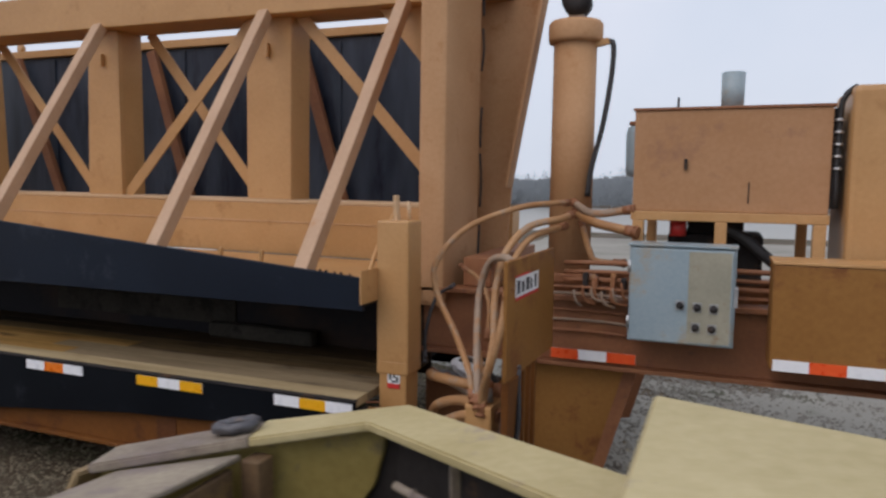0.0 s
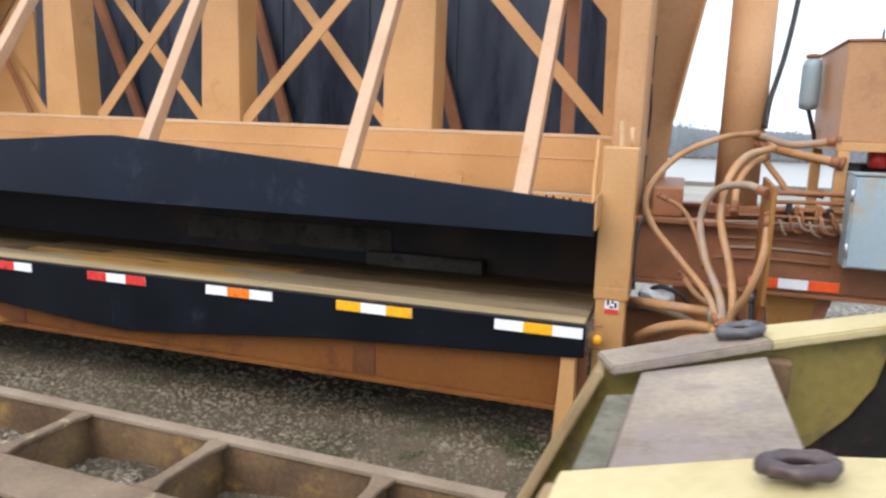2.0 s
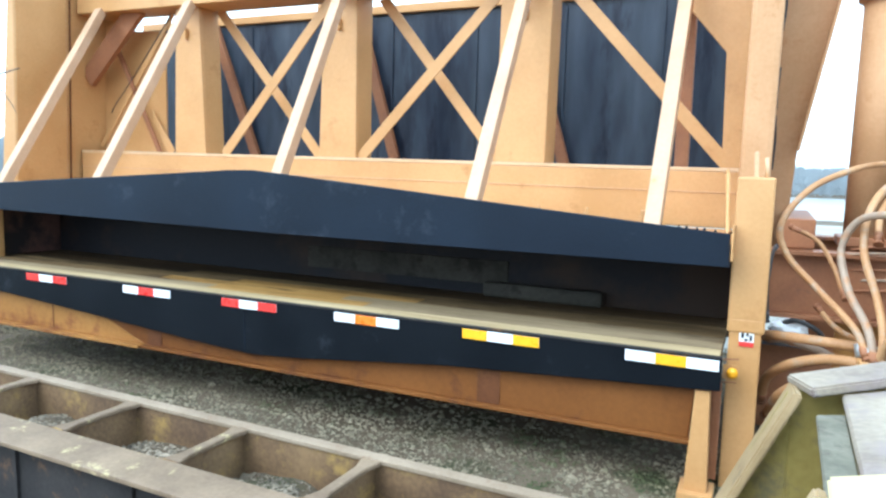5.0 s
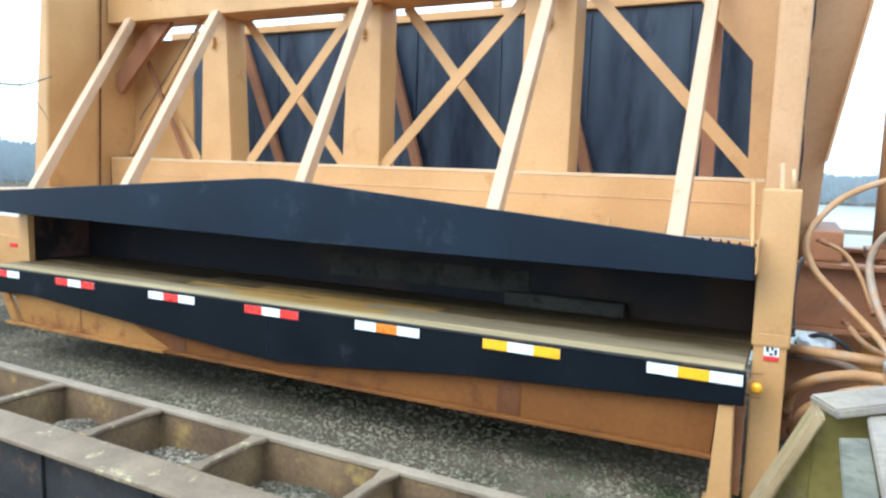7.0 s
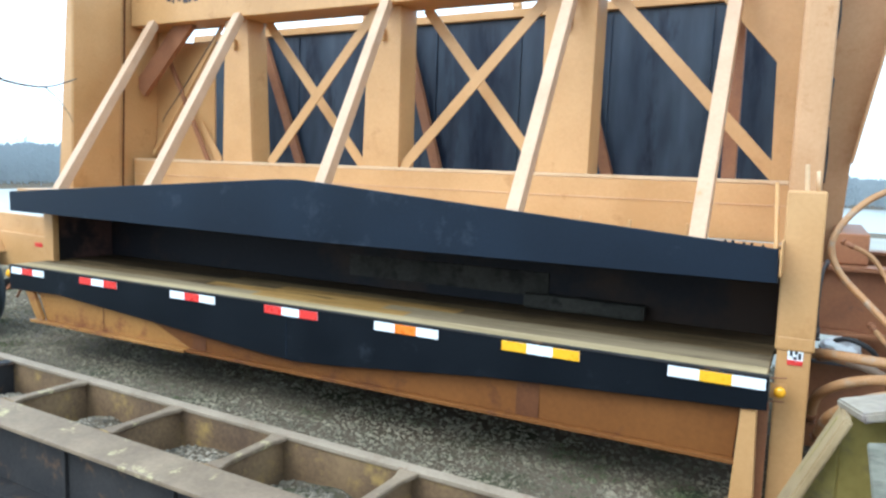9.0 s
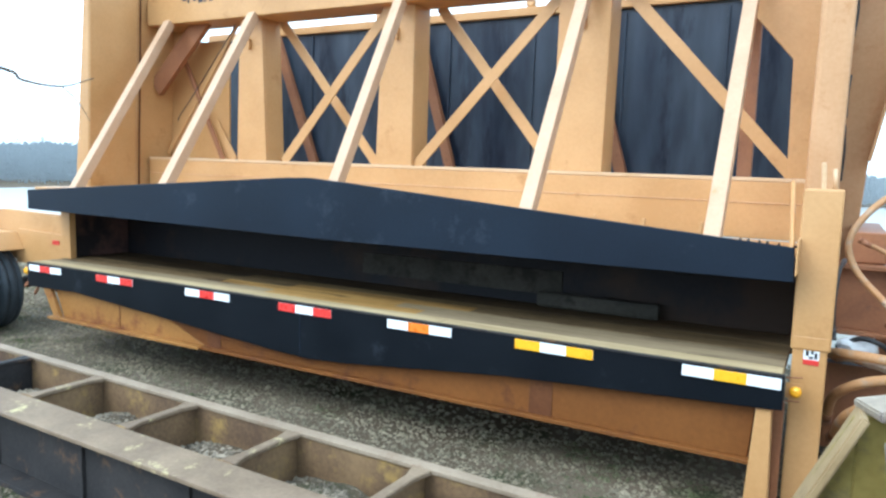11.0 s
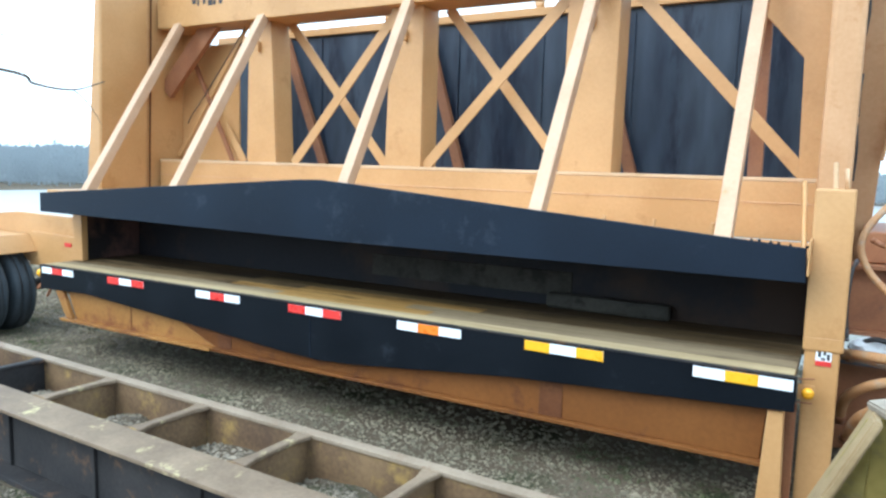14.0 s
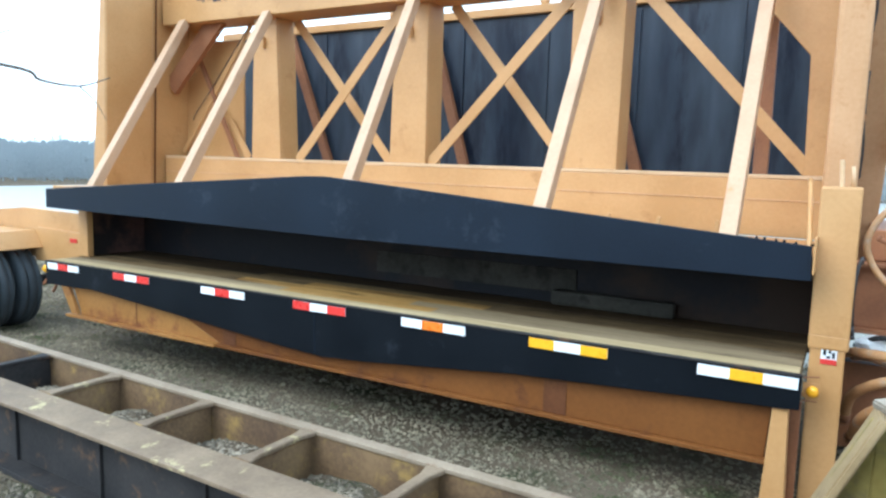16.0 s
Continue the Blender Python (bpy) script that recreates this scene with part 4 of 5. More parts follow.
# ---- hydraulic hoses between leg, jack plate and lift cylinder ----
HOSES = [
    ([(0.80, 1.15, 0.985), (0.765, 0.98, 0.985), (0.60, 0.80, 0.96), (0.37, 0.60, 0.85), (0.235, 0.50, 0.66), (0.27, 0.45, 0.50), (0.42, 0.30, 0.35), (0.57, 0.10, 0.21), (0.62, 0.02, 0.10)], 0.017, HOSE),
    ([(0.78, 0.12, 0.72), (0.70, 0.25, 0.74), (0.58, 0.38, 0.70), (0.515, 0.42, 0.55), (0.55, 0.28, 0.36), (0.62, 0.08, 0.22), (0.65, 0.0, 0.08)], 0.019, PALE_HOSE),
    ([(0.86, 0.95, 0.92), (0.855, 0.75, 0.91), (0.72, 0.60, 0.87), (0.63, 0.48, 0.74), (0.61, 0.38, 0.55), (0.66, 0.2, 0.35), (0.68, 0.04, 0.20), (0.67, 0.0, 0.05)], 0.019, HOSE),
    ([(0.84, 0.9, 0.86), (0.74, 0.62, 0.82), (0.68, 0.50, 0.72), (0.67, 0.40, 0.60)], 0.018, HOSE),
    ([(0.79, -0.02, 0.62), (0.775, -0.08, 0.45), (0.73, -0.08, 0.28), (0.68, -0.02, 0.16), (0.66, 0.02, 0.05)], 0.017, HOSE),
    ([(0.17, 0.62, 0.02), (0.25, 0.42, 0.07), (0.42, 0.30, 0.09), (0.60, 0.22, 0.10), (0.72, 0.15, 0.12)], 0.026, HOSE),
    ([(0.20, 0.62, -0.34), (0.225, 0.50, -0.18), (0.33, 0.32, -0.05), (0.48, 0.22, 0.02), (0.62, 0.12, 0.04), (0.72, 0.08, 0.02)], 0.026, HOSE),
    ([(0.24, 0.56, -0.42), (0.28, 0.36, -0.24), (0.40, 0.24, -0.11), (0.54, 0.16, -0.03), (0.68, 0.1, -0.02)], 0.026, HOSE),
    ([(0.30, 0.50, -0.46), (0.36, 0.30, -0.30), (0.5, 0.2, -0.16), (0.66, 0.12, -0.1)], 0.022, HOSE),
    ([(0.24, 0.80, 0.03), (0.34, 0.72, 0.10), (0.46, 0.70, 0.06), (0.5, 0.76, -0.03), (0.40, 0.82, -0.06)], 0.014, RUBBER),
    ([(0.82, 1.30, 0.98), (0.98, 1.05, 0.93), (1.2, 0.98, 0.96)], 0.022, PALE_HOSE),
    ([(0.84, 1.28, 0.92), (1.0, 1.0, 0.88), (1.22, 0.93, 0.84)], 0.026, HOSE),
    ([(0.86, 1.35, 0.85), (0.95, 1.1, 0.72), (1.0, 1.05, 0.66), (1.15, 1.0, 0.66)], 0.018, HOSE),
    ([(0.76, 0.06, 0.25), (0.77, 0.0, 0.0), (0.755, -0.04, -0.25), (0.72, 0.02, -0.5)], 0.013, RUBBER),
    ([(0.81, 0.1, 0.24), (0.83, 0.05, 0.0), (0.80, 0.02, -0.3), (0.78, 0.06, -0.55)], 0.013, RUBBER),
    ([(0.22, 0.72, -0.02), (0.30, 0.50, 0.03), (0.46, 0.38, 0.02), (0.60, 0.28, -0.03), (0.70, 0.2, -0.08)], 0.020, PALE_HOSE),
    ([(0.45, 0.62, 0.20), (0.52, 0.45, 0.14), (0.60, 0.30, 0.12), (0.66, 0.15, 0.14)], 0.014, HOSE),
    ([(0.30, 0.75, 0.62), (0.42, 0.7, 0.56), (0.5, 0.62, 0.44), (0.55, 0.45, 0.3)], 0.012, HOSE),
    ([(0.22, 0.80, 0.50), (0.20, 0.60, 0.46), (0.19, 0.48, 0.30), (0.20, 0.44, 0.15)], 0.010, RUBBER),
]
for pts, r, m in HOSES:
    hose = tagged(part("hydraulic_hose", bm_tube(pts, r, 12, 8), m), "bent hydraulic hose dusted with orange overspray" if m is HOSE else "bleached grey hydraulic hose" if m is PALE_HOSE else "black rubber hydraulic hose", "hose", "hydraulic hoses on the gooseneck")
    for end, nxt in ((pts[0], pts[1]), (pts[-1], pts[-2])):
        d = (Vector(nxt) - Vector(end)).normalized()
        part("crimp_fitting", joined(bm_cyl(Vector(end) - 0.004 * d, Vector(end) + 0.05 * d, r * 1.22, r * 1.16, 12, 0.002), bm_cyl(Vector(end) - 0.022 * d, Vector(end) - 0.0045 * d, r * 1.45, r * 1.45, 6, 0.002)), GREYSTEEL if m is RUBBER else RUST_RED, hose, "crimped metal hose fitting")
manifold = thing("hose_manifold", "orange hydraulic manifold block where the hoses meet", "manifold", at=(0.66, 0.04, GROUND_Z))
part("block", bm_box(-0.07, 0.06, -0.05, 0.12, 0.62, 0.84, 0.012), ORANGE, manifold)
part("pedestal", bm_box(-0.045, 0.04, -0.03, 0.09, 0.0, 0.6195, 0.006), ORANGE, manifold)
for x, y in ((-0.05, 0.05), (-0.015, -0.02), (0.02, 0.02)):
    part("fitting", bm_cyl((x, y, 0.8405), (x - 0.01, y + 0.02, 0.90), 0.028, 0.026, 6, 0.002), ZINC, manifold)
bag = thing("plastic_bag", "crumpled white plastic bag among the hoses", "bag", at=(0.335, 0.79, 0.036))
crumple = bmesh.new()
bmesh.ops.create_icosphere(crumple, subdivisions=3, radius=0.11)
for v in crumple.verts:
    v.co = Vector((v.co.x * 0.95, v.co.y * 0.7, v.co.z * 0.55)) * (1 + 0.35 * noise.noise(v.co * 14))
part("sheet", crumple, PAPER, bag)

# ---- steel frame lying on the gravel ----
rack = thing("steel_ladder_frame", "long rusty steel ladder frame lying on the gravel", "steel frame", at=(-2.5, -1.5, GROUND_Z + 0.17))
rack.rotation_euler = (0, 0, radians(-1.6))
TOP = 0.356


def on_rack(name, bm, material, label="", parent=None):
    return part(name, bm, material, parent or rack, label)


near = on_rack("near_rail", bm_box(-4.6, 2.43, -0.30, -0.275, 0.0305, TOP - 0.02, 0.004), DARKSTEEL, "black grimy beam web")
on_rack("bottom_flange", bm_box(-4.6, 2.43, -0.40, -0.21, 0.0, 0.03, 0.004), DARKSTEEL, "dark grimy bottom flange")
on_rack("near_flange", bm_box(-4.6, 2.43, -0.385, -0.185, TOP - 0.0195, TOP, 0.005), RUSTY_TOP, "worn scraped top flange with cream paint patches")
on_rack("far_rail", bm_box(-4.6, 2.43, 0.225, 0.25, 0.0, TOP - 0.02, 0.004), RUSTY, "brown rusty beam")
on_rack("far_flange", bm_box(-4.6, 2.43, 0.215, 0.275, TOP - 0.0195, TOP, 0.004), EDGE_WORN, "narrow pale scraped flange")
RUNGS = (-4.2, -3.4, -2.25, -1.5, -0.8, -0.05, 0.62, 1.3, 2.0, 2.4)
for k, x in enumerate(RUNGS):
    rung = on_rack("rung", bm_box(x - 0.012, x + 0.012, -0.2745, 0.2245, 0.02, TOP - 0.025, 0.004), DARKSTEEL if k == 3 else RUSTY, "welded rusty cross plate")
    # the cap widens where it is welded to the rails
    w, f = 0.024, 0.05
    cap = [(x - f, -0.1845), (x + f, -0.1845), (x + w, -0.10), (x + w, 0.13), (x + f * 0.9, 0.2145), (x - f * 0.9, 0.2145), (x - w, 0.13), (x - w, -0.10)]
    on_rack("rung_cap", bm_prism(cap, "z", TOP - 0.0245, TOP - 0.003, 0.004), DARKSTEEL if k == 3 else RUSTY_TOP, parent=rung)
    on_rack("weld_bead", bm_tube([(x - f, -0.186, TOP - 0.004), (x, -0.184, TOP - 0.001), (x + f, -0.186, TOP - 0.004)], 0.006, 6, 4), RUSTY, parent=rung)
    if k < 9:
        on_rack("yellow_patch", bm_box(x + 0.0125, x + 0.0155, -0.262, -0.19 + 0.03 * (k % 3), 0.04, TOP - 0.03, 0.001), OLIVE, parent=rung)
for x in (-3.66, -2.95, -2.25, -1.55, -0.845, -0.14, 0.56, 1.27, 1.97):
    on_rack("web_stiffener", bm_box(x - 0.008, x + 0.008, -0.316, -0.3005, 0.031, TOP - 0.02, 0.002), DARKSTEEL, "thin black upright stiffener", near)

# ---- faded yellow welded frame close to the camera ----
yellow = thing("yellow_lifting_frame", "faded yellow welded steel frame with shackle eyes, standing on gravel", "steel frame", at=(0.9, -1.9, GROUND_Z))


def on_yellow(name, bm, material, label="", parent=None):
    bmesh.ops.translate(bm, verts=bm.verts[:], vec=-yellow.location)
    return part(name, bm, material, parent or yellow, label)


def flange(points, width, thick, side=(0, 1, 0)):
    """A flat strip bent along the points, width sideways and thick downward."""
    bm = bmesh.new()
    rows = []
    pts = [Vector(p) for p in points]
    for i, p in enumerate(pts):
        d = (pts[min(i + 1, len(pts) - 1)] - pts[max(i - 1, 0)]).normalized()
        s = Vector(side) - d * Vector(side).dot(d)
        s.normalize()
        n = d.cross(s)
        n = n if n.z > 0 else -n
        rows.append([bm.verts.new(p + s * a - n * b) for a, b in ((-width / 2, 0), (width / 2, 0), (width / 2, thick), (-width / 2, thick))])
    for i in range(len(rows) - 1):
        for k in range(4):
            bm.faces.new((rows[i][k], rows[i][(k + 1) % 4], rows[i + 1][(k + 1) % 4], rows[i + 1][k]))
    bm.faces.new(rows[0]), bm.faces.new(rows[-1])
    bmesh.ops.recalc_face_normals(bm, faces=bm.faces[:])
    bmesh.ops.bevel(bm, geom=bm.edges[:], offset=0.005, segments=2, affect="EDGES")
    return bm


FAR = [(0.262, -1.745, 0.425), (0.62, -1.61, 0.497), (0.93, -1.51, 0.548), (1.55, -1.92, 0.615)]
NEAR = [(0.27, -2.565, 0.487), (0.58, -2.575, 0.575), (0.95, -2.60, 0.64), (1.50, -2.68, 0.69)]
top_far = on_yellow("top_flange", flange(FAR[1:], 0.15, 0.024), YELLOW, "faded yellow bent top flange")
on_yellow("worn_flange", flange(FAR[:2], 0.15, 0.024), PLATE, "bare worn end of the top flange")
top_near = on_yellow("top_flange", flange(NEAR, 0.15, 0.024), YELLOW, "faded yellow bent top flange")
on_yellow("end_flange", flange([(-0.29, -1.83, -0.74), (0.072, -1.78, 0.03), (0.250, -1.748, 0.412)], 0.15, 0.022), TAN, "browned yellow raking end flange")
on_yellow("end_flange", flange([(-0.30, -2.57, -0.74), (0.06, -2.57, 0.03), (0.258, -2.565, 0.472)], 0.15, 0.022), TAN, "browned yellow raking end flange")


def leaned(bm, y0, lean):
    """Swings a plate about the upright line where the frame bends."""
    for v in bm.verts:
        v.co.y += lean * (v.co.x - 0.25)
    return bm


BITE = [(0.925, 0.46), (0.905, 0.375), (0.85, 0.29), (0.77, 0.215), (0.66, 0.155), (0.52, 0.12), (0.2505, 0.10)]
FOOT = [(-0.27, -0.74), (0.07, 0.02), (0.24, 0.395), (0.25, 0.397), (0.25, -0.74)]
on_yellow("side_web", bm_prism(FOOT[::-1], "y", -1.755, -1.735, 0.003), OLIVE, "grimy yellow side plate")
on_yellow("side_web", leaned(bm_prism(([(0.2505, 0.397), (0.60, 0.468), (0.93, 0.522)] + BITE)[::-1], "y", -1.755, -1.735, 0.003), -1.755, 0.33), OLIVE, "grimy yellow side plate with a round cut-out")
# a dark sheet fills the cut-out where the frame's inside lies in shade
on_yellow("shade_backing", leaned(bm_prism([(0.2505, -0.73), (0.96, -0.73), (0.96, 0.515), (0.60, 0.455), (0.2505, 0.385)], "y", -1.733, -1.715, 0.003), -1.733, 0.33), DARKSTEEL, "black sheet standing for the shade behind the cut-out")
on_yellow("side_web", bm_prism(FOOT[::-1], "y", -2.58, -2.56, 0.003), OLIVE, "grimy yellow side plate")
on_yellow("side_web", leaned(bm_prism([(0.2505, -0.74), (1.5, -0.74), (1.45, 0.62), (0.93, 0.58), (0.60, 0.52), (0.2505, 0.42)], "y", -2.58, -2.56, 0.003), -2.58, -0.03), OLIVE, "grimy yellow side plate")
cover = bm_prism([(0.330, -2.485), (0.625, -2.495), (0.635, -1.69), (0.355, -1.79)], "z", 0.0, 0.016, 0.004)
for v in cover.verts:
    v.co.z += 0.400 + 0.19 * (v.co.x - 0.34) - 0.06 * (v.co.y + 1.8)
on_yellow("cover_plate", cover, PLATE, "bare weathered cover plate")
lip = bm_prism([(0.275, -2.48), (0.3285, -2.48), (0.3515, -1.92), (0.291, -1.96)], "z", 0.0, 0.012, 0.003)
for v in lip.verts:
    v.co.z += 0.392 - 0.06 * (v.co.y + 1.8)
on_yellow("front_lip", lip, LIPGREY, "grey-green weathered lip")
front = bm_prism([(-2.50, -0.72), (-1.82, -0.72), (-1.82, 0.37), (-2.50, 0.37)], "x", 0.40, 0.42, 0.004)
on_yellow("front_plate", front, OLIVE, "grimy yellow front plate")
inner = bm_prism([(-2.50, -0.72), (-1.70, -0.72), (-1.70, 0.43), (-2.50, 0.43)], "x", 0.60, 0.62, 0.004)
on_yellow("inner_plate", inner, RUSTY, "rusty inner plate")
on_yellow("web_stiffener", bm_box(0.638, 0.690, -1.700, -1.640, -0.379, 0.455, 0.006), RUSTY, "rusty upright stiffener")
on_yellow("bottom_plate", bm_box(0.2, 1.5, -2.38, -1.55, -0.4, -0.38, 0.004), DARKSTEEL, "black grimy bottom plate")
# another dark sheet in place of the shade below the top flange
on_yellow("shade_back_plate", bm_prism([(0.95, -1.505), (1.56, -1.81), (1.56, -1.79), (0.95, -1.485)], "z", -0.4, 0.50, 0.003), DARKSTEEL, "black sheet standing for the shade under the flange")
on_yellow("guide_rod", bm_tube([(1.0, -1.625, 0.425), (1.12, -1.66, 0.405), (1.30, -1.72, 0.365), (1.50, -1.80, 0.32)], 0.011, 10, 5), PLATE, "ribbed pale rod")
for k in range(10):
    on_yellow("rod_rib", bm_lathe([(0.0, -0.005), (0.015, -0.005), (0.015, 0.005), (0.0, 0.005)], (1.05 + 0.042 * k, -1.64 - 0.0142 * k, 0.4167 - 0.0088 * k), "x", 12), PLATE)
on_yellow("hanger", bm_bar((1.135, -1.605, 0.53), (1.14, -1.61, 0.335), 0.024, 0.012, 0.003), PLATE, "short pale hanger strap")
on_yellow("hook", bm_tube([(1.14, -1.612, 0.34), (1.155, -1.62, 0.27), (1.13, -1.63, 0.17), (1.07, -1.64, 0.12), (1.0, -1.63, 0.14)], 0.013, 10, 6), PLATE, "curved pale hook")


def shackle(x, y, z, turn, size=1.0):
    """A forged eye lying on the flange: an oval ring with a pin and a pad."""
    ring = [(0.048 * math.cos(u), 0.030 * math.sin(u), 0.016) for u in (2 * math.pi * k / 10 for k in range(11))]
    m = pose(x, y, z, 0, -10, turn) @ Matrix.Scale(size, 4)
    eye = joined(bm_tube(ring, 0.0125, 10, 3), bm_box(-0.045, 0.02, -0.02, 0.02, 0.0, 0.007, 0.003), bm_cyl((-0.062, 0, 0.014), (-0.03, 0, 0.014), 0.013, 0.013, 12))
    for v in eye.verts:
        v.co += Vector((0.5, 0.5, 1.0)) * 0.006 * noise.noise(v.co * 38)
    bmesh.ops.transform(eye, matrix=m, verts=eye.verts[:])
    return eye


on_yellow("lifting_eye", shackle(0.580, -1.63, 0.492, 15), GREYSTEEL, "dark forged lifting eye")
on_yellow("lifting_eye", shackle(0.574, -2.575, 0.580, -5, 0.8), EYE, "dark forged lifting eye")
on_yellow("top_slab", bm_prism([(1.56, -1.79), (1.555, -2.66), (2.6, -2.9), (2.6, -2.08)], "z", 0.70, 0.75, 0.006), YELLOW, "wide flat faded yellow deck plate")
on_yellow("slab_leg", bm_box(1.60, 2.5, -2.6, -2.1, -0.755, 0.699, 0.01), OLIVE)
for a, b, c, d in ((1.80, 1.98, -2.16, -2.154), (1.80, 1.806, -2.24, -2.161), (1.88, 1.885, -2.22, -2.161), (1.93, 1.98, -2.20, -2.195)):
    on_yellow("stencil_mark", bm_box(a, b, c, d, 0.7502, 0.7512, 0), OLIVE)

# ---- far shore woods all round the yard ----
def far_woods():
    rng = np.random.default_rng(4)
    def tall(a):
        side = 0.5 - 0.5 * np.cos(a)            # 1 toward the lake, 0 opposite
        return (3.3 + 11.2 * side) * (1 + 0.07 * np.sin(9 * a) + 0.06 * np.sin(23 * a + 1) + 0.04 * np.sin(61 * a))
    trees, bits = 3600, 120
    a = rng.uniform(0, 2 * math.pi, trees)
    r = rng.uniform(192, 226, trees)
    h = tall(a) * rng.uniform(0.72, 1.06, trees)
    h[::90] *= 1.45
    foot = np.stack((r * np.cos(a), r * np.sin(a), np.full(trees, -5.6)), 1)
    side = np.stack((-np.sin(a), np.cos(a), np.zeros(trees)), 1) * 0.13
    tip = foot + np.stack((np.zeros(trees), np.zeros(trees), h), 1)
    trunks = np.stack((foot - side, foot + side, tip), 1).reshape(-1, 3)
    f = rng.uniform(0.02, 1.0, (trees, bits)) ** 0.8
    spread = h[:, None] * 0.20 * (1.02 - f) + 0.25
    q = foot[:, None, :] + np.stack((rng.normal(size=f.shape) * spread, rng.normal(size=f.shape) * spread, h[:, None] * f), 2)
    size = rng.uniform(0.10, 0.34, f.shape) * (1.3 - 0.75 * f)
    shape = rng.normal(size=(trees, bits, 3, 3)) * np.array((0.7, 0.7, 1.1))
    twigs = (q[:, :, None, :] + shape * size[:, :, None, None]).reshape(-1, 3)
    # the thicket at the trees' feet: an unbroken band with a ragged top
    steps = 5000
    u = np.arange(steps) * 2 * math.pi / steps
    top = tall(u) * (0.80 + 0.10 * rng.random(steps)) - 5.6
    band = np.stack((np.stack((228 * np.cos(u), 228 * np.sin(u), np.full(steps, -6.0)), 1), np.stack((228 * np.cos(u), 228 * np.sin(u), top), 1)), 1).reshape(-1, 3)
    loose = len(trunks) + len(twigs)
    faces = np.arange(loose).reshape(-1, 3).tolist()
    for k in range(steps):
        n, m = loose + 2 * k, loose + 2 * ((k + 1) % steps)
        faces.append((n, m, m + 1, n + 1))
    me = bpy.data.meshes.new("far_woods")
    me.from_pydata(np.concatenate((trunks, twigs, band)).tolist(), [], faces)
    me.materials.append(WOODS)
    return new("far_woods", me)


tagged(far_woods(), "bare woods along the far shore, haze painted in as grey-blue", "woods", kind="stuff")

# ---- bare tree whose twigs hang into view ----
tree = thing("bare_tree", "leafless tree with thin drooping twigs beside the trailer", "tree", at=(-8.6, -2.2, GROUND_Z))


def on_tree(name, bm, label=""):
    bmesh.ops.translate(bm, verts=bm.verts[:], vec=-tree.location)
    return part(name, bm, BARK, tree, label)


on_tree("trunk", bm_tube([(-8.6, -2.2, -0.8), (-8.55, -2.15, 0.8), (-8.7, -2.1, 2.4), (-8.6, -2.0, 4.2), (-8.5, -1.9, 6.0)], 0.13, 14, 8, 0.25))
TWIGS = [
    ([(-8.65, -2.1, 2.1), (-7.8, -1.5, 1.95), (-6.43, -0.12, 1.74), (-6.28, 0.12, 1.63), (-6.14, 0.40, 1.60), (-5.98, 0.61, 1.69)], 0.022, 0.25),
    ([(-6.14, 0.40, 1.60), (-6.10, 0.50, 1.50), (-6.05, 0.56, 1.38), (-6.04, 0.60, 1.30)], 0.006, 0.4),
    ([(-7.8, -1.5, 1.95), (-7.1, -0.9, 1.9), (-6.6, -0.3, 1.95), (-6.35, -0.05, 2.05)], 0.012, 0.3),
    ([(-8.6, -2.0, 4.0), (-9.2, -1.2, 4.8), (-9.6, -0.5, 5.2)], 0.04, 0.2),
    ([(-8.5, -1.9, 4.6), (-8.2, -2.9, 5.3), (-8.0, -3.6, 5.5)], 0.04, 0.2),
    ([(-8.5, -1.95, 5.2), (-7.8, -1.4, 6.0), (-7.3, -1.0, 6.4)], 0.03, 0.2),
]
for pts, r, tp in TWIGS:
    on_tree("branch", bm_tube(pts, r, 8, 6, tp))

# ---- loose stones of the gravel ----
def loose_stones(count, x0, x1, y0, y1, seed=11, paint=STONE):
    rng = np.random.default_rng(seed)
    base = np.array([(1, 0, 0), (-1, 0, 0), (0, 1, 0), (0, -1, 0), (0, 0, 1), (0, 0, -1)], float)
    tri = np.array([(0, 2, 4), (2, 1, 4), (1, 3, 4), (3, 0, 4), (2, 0, 5), (1, 2, 5), (3, 1, 5), (0, 3, 5)])
    verts, faces = np.zeros((count * 6, 3)), np.zeros((count * 8, 3), int)
    for k in range(count):
        x, y = x0 + (x1 - x0) * (0.5 + 0.5 * rng.triangular(-1.12, rng.choice((-0.8, 0.8)), 1.12) if k % 5 == 0 else rng.random()), y0 + (y1 - y0) * (rng.random() if k % 7 or seed == 21 else rng.normal(0.5, 0.5))
        size = 0.006 + 0.015 * rng.random() ** 3 if seed in (11, 21) else 0.012 + 0.02 * rng.random() ** 3
        ang = rng.uniform(0, 6.28)
        p = base * np.array([1.0, 0.8, 0.6]) * size * rng.uniform(0.7, 1.3, (6, 1))
        c, sn = math.cos(ang), math.sin(ang)
        p = np.stack((p[:, 0] * c - p[:, 1] * sn, p[:, 0] * sn + p[:, 1] * c, p[:, 2]), 1)
        z = ground_height(x, y)
        verts[k * 6:k * 6 + 6] = p + np.array((x, y, z + size * 0.25))
        faces[k * 8:k * 8 + 8] = tri + k * 6
    me = bpy.data.meshes.new("loose_stones")
    me.from_pydata(verts.tolist(), [], faces.tolist())
    me.materials.append(paint)
    return new("loose_stones", me)


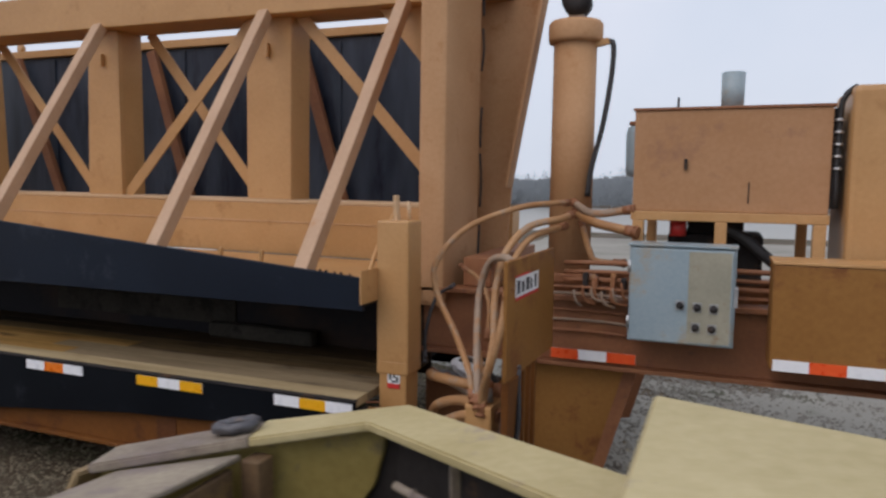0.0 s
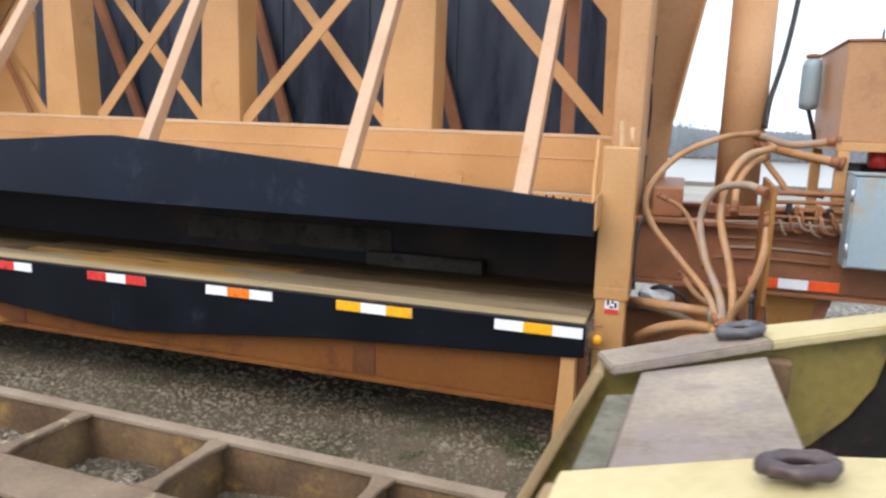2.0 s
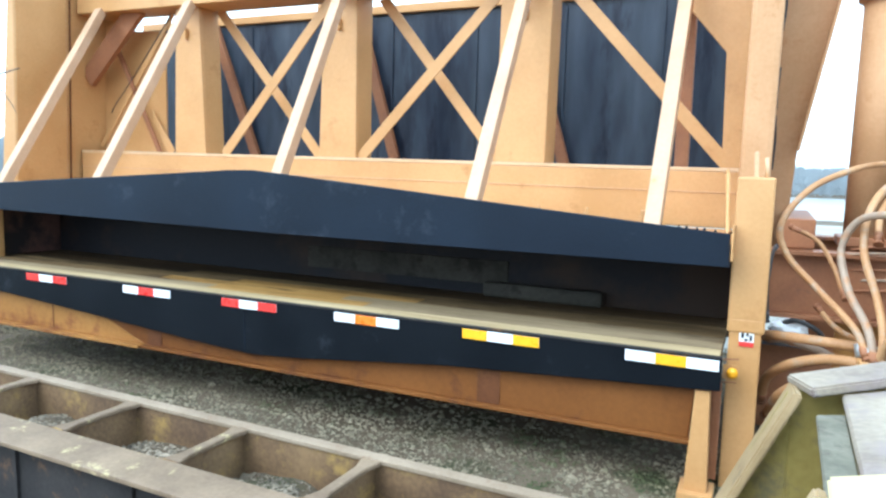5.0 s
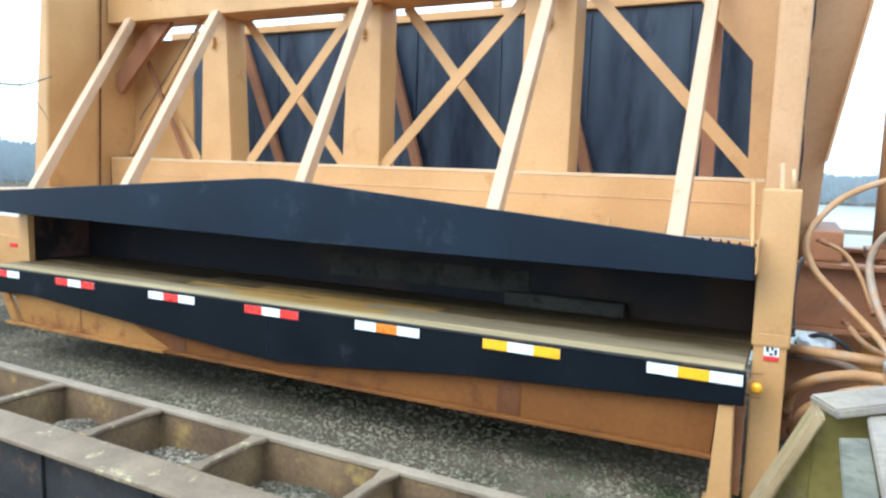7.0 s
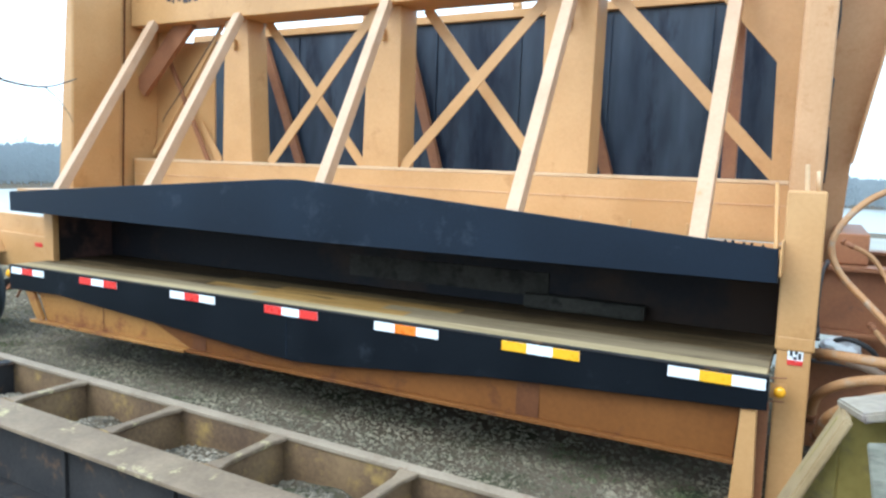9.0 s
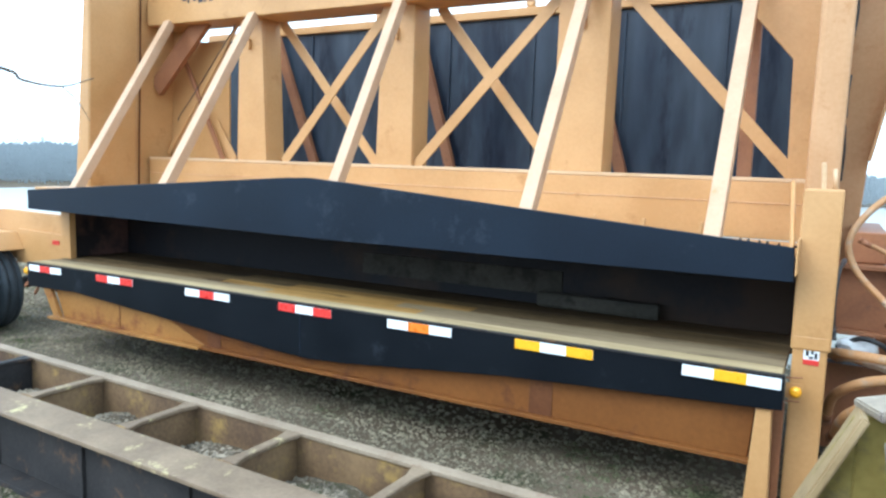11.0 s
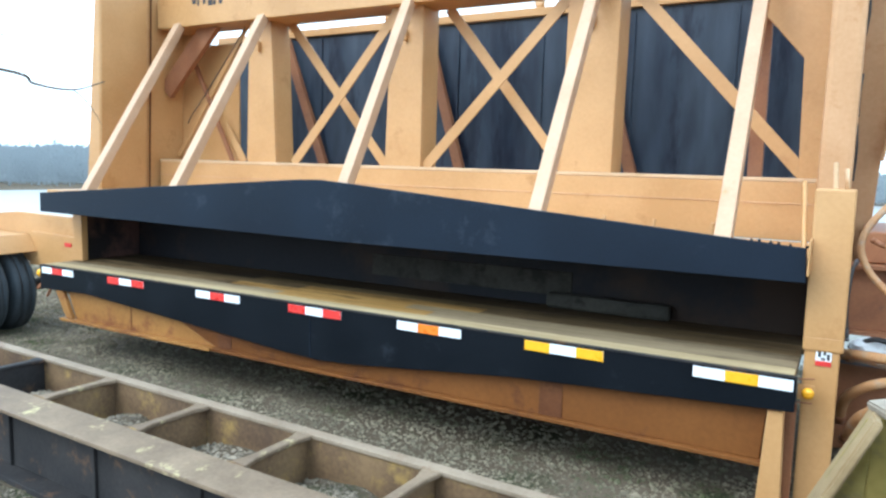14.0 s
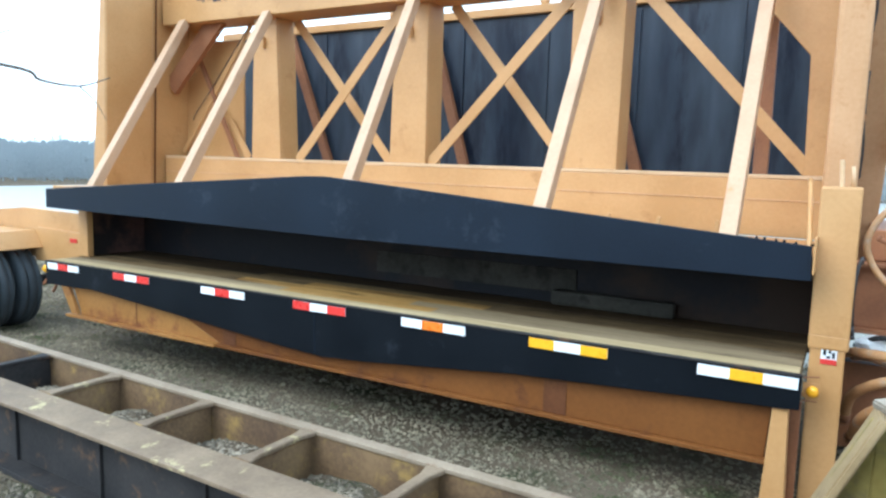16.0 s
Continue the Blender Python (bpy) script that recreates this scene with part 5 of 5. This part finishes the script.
tagged(loose_stones(48000, 0.9, 6.0, -1.2, 7.0, 5, PALE_STONE), "pale gravel stones on the lot by the gooseneck", "gravel", kind="stuff")
tagged(loose_stones(24000, -6.5, -1.0, -3.2, -1.9, 21, BAY_STONE), "pale fine gravel beside the rusty ladder frame", "gravel", kind="stuff")
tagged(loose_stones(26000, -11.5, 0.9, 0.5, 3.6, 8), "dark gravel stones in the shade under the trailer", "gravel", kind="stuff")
tagged(loose_stones(9000, -11.5, -7.5, -2.5, 0.5, 9), "loose gravel stones beside the trailer wheels", "gravel", kind="stuff")
tagged(loose_stones(22000, -10.0, 5.0, -8.0, -2.9, 14), "loose gravel stones over the open yard", "gravel", kind="stuff")
tagged(loose_stones(12000, 1.9, 8.0, -2.9, -1.0, 15), "loose gravel stones over the open yard", "gravel", kind="stuff")
tagged(loose_stones(70000, -7.5, 1.9, -2.9, 0.5), "loose grey gravel stones scattered over the yard", "gravel", kind="stuff")


def bay_gravel():
    """Gravel heaped in the bays of the ladder frame: an uneven bed with stones on it."""
    rng = np.random.default_rng(23)
    verts, faces, bed = [], [], []
    m = pose(-2.5, -1.5, GROUND_Z + 0.17, 0, 0, -1.6)
    def top(x, y, a, b):
        u = (x - a) / (b - a)
        return 0.145 + 0.05 * math.sin(3.1 * min(1, u * 1.3)) - 0.10 * max(0, u - 0.55) - 0.05 * (y + 0.02) + 0.035 * noise.noise((x * 5, y * 5, 0.7))
    for a, b in zip(RUNGS, RUNGS[1:]):
        n0, nx, ny = len(verts), 12, 9
        for i in range(nx + 1):
            for j in range(ny + 1):
                x, y = a + 0.014 + (b - a - 0.028) * i / nx, -0.272 + 0.494 * j / ny
                verts.append(m @ Vector((x, y, top(x, y, a, b))))
        for i in range(nx):
            for j in range(ny):
                n = n0 + i * (ny + 1) + j
                bed.append(len(faces))
                faces.append((n, n + ny + 1, n + ny + 2, n + 1))
        for k in range(1150):
            x, y = rng.uniform(a + 0.02, b - 0.02), rng.uniform(-0.26, 0.21)
            size = 0.006 + 0.013 * rng.random() ** 3
            c = m @ Vector((x, y, top(x, y, a, b) + size * 0.2))
            n = len(verts)
            spin = Matrix.Rotation(rng.uniform(0, 6.28), 3, "Z")
            for p in ((1, 0, 0), (-1, 0, 0), (0, 0.8, 0), (0, -0.8, 0), (0, 0, 0.7), (0, 0, -0.5)):
                verts.append(c + spin @ Vector(p) * size * rng.uniform(0.7, 1.3))
            for f in ((0, 2, 4), (2, 1, 4), (1, 3, 4), (3, 0, 4)):
                faces.append(tuple(n + q for q in f))
    me = bpy.data.meshes.new("bay_gravel")
    me.from_pydata([tuple(v) for v in verts], [], faces)
    me.materials.append(BAY_STONE)
    me.materials.append(GROUND)
    for k in bed:
        me.polygons[k].material_index = 1
    return new("bay_gravel", me)


tagged(bay_gravel(), "pale loose gravel heaped in the bays of the rusty ladder frame", "gravel", kind="stuff")
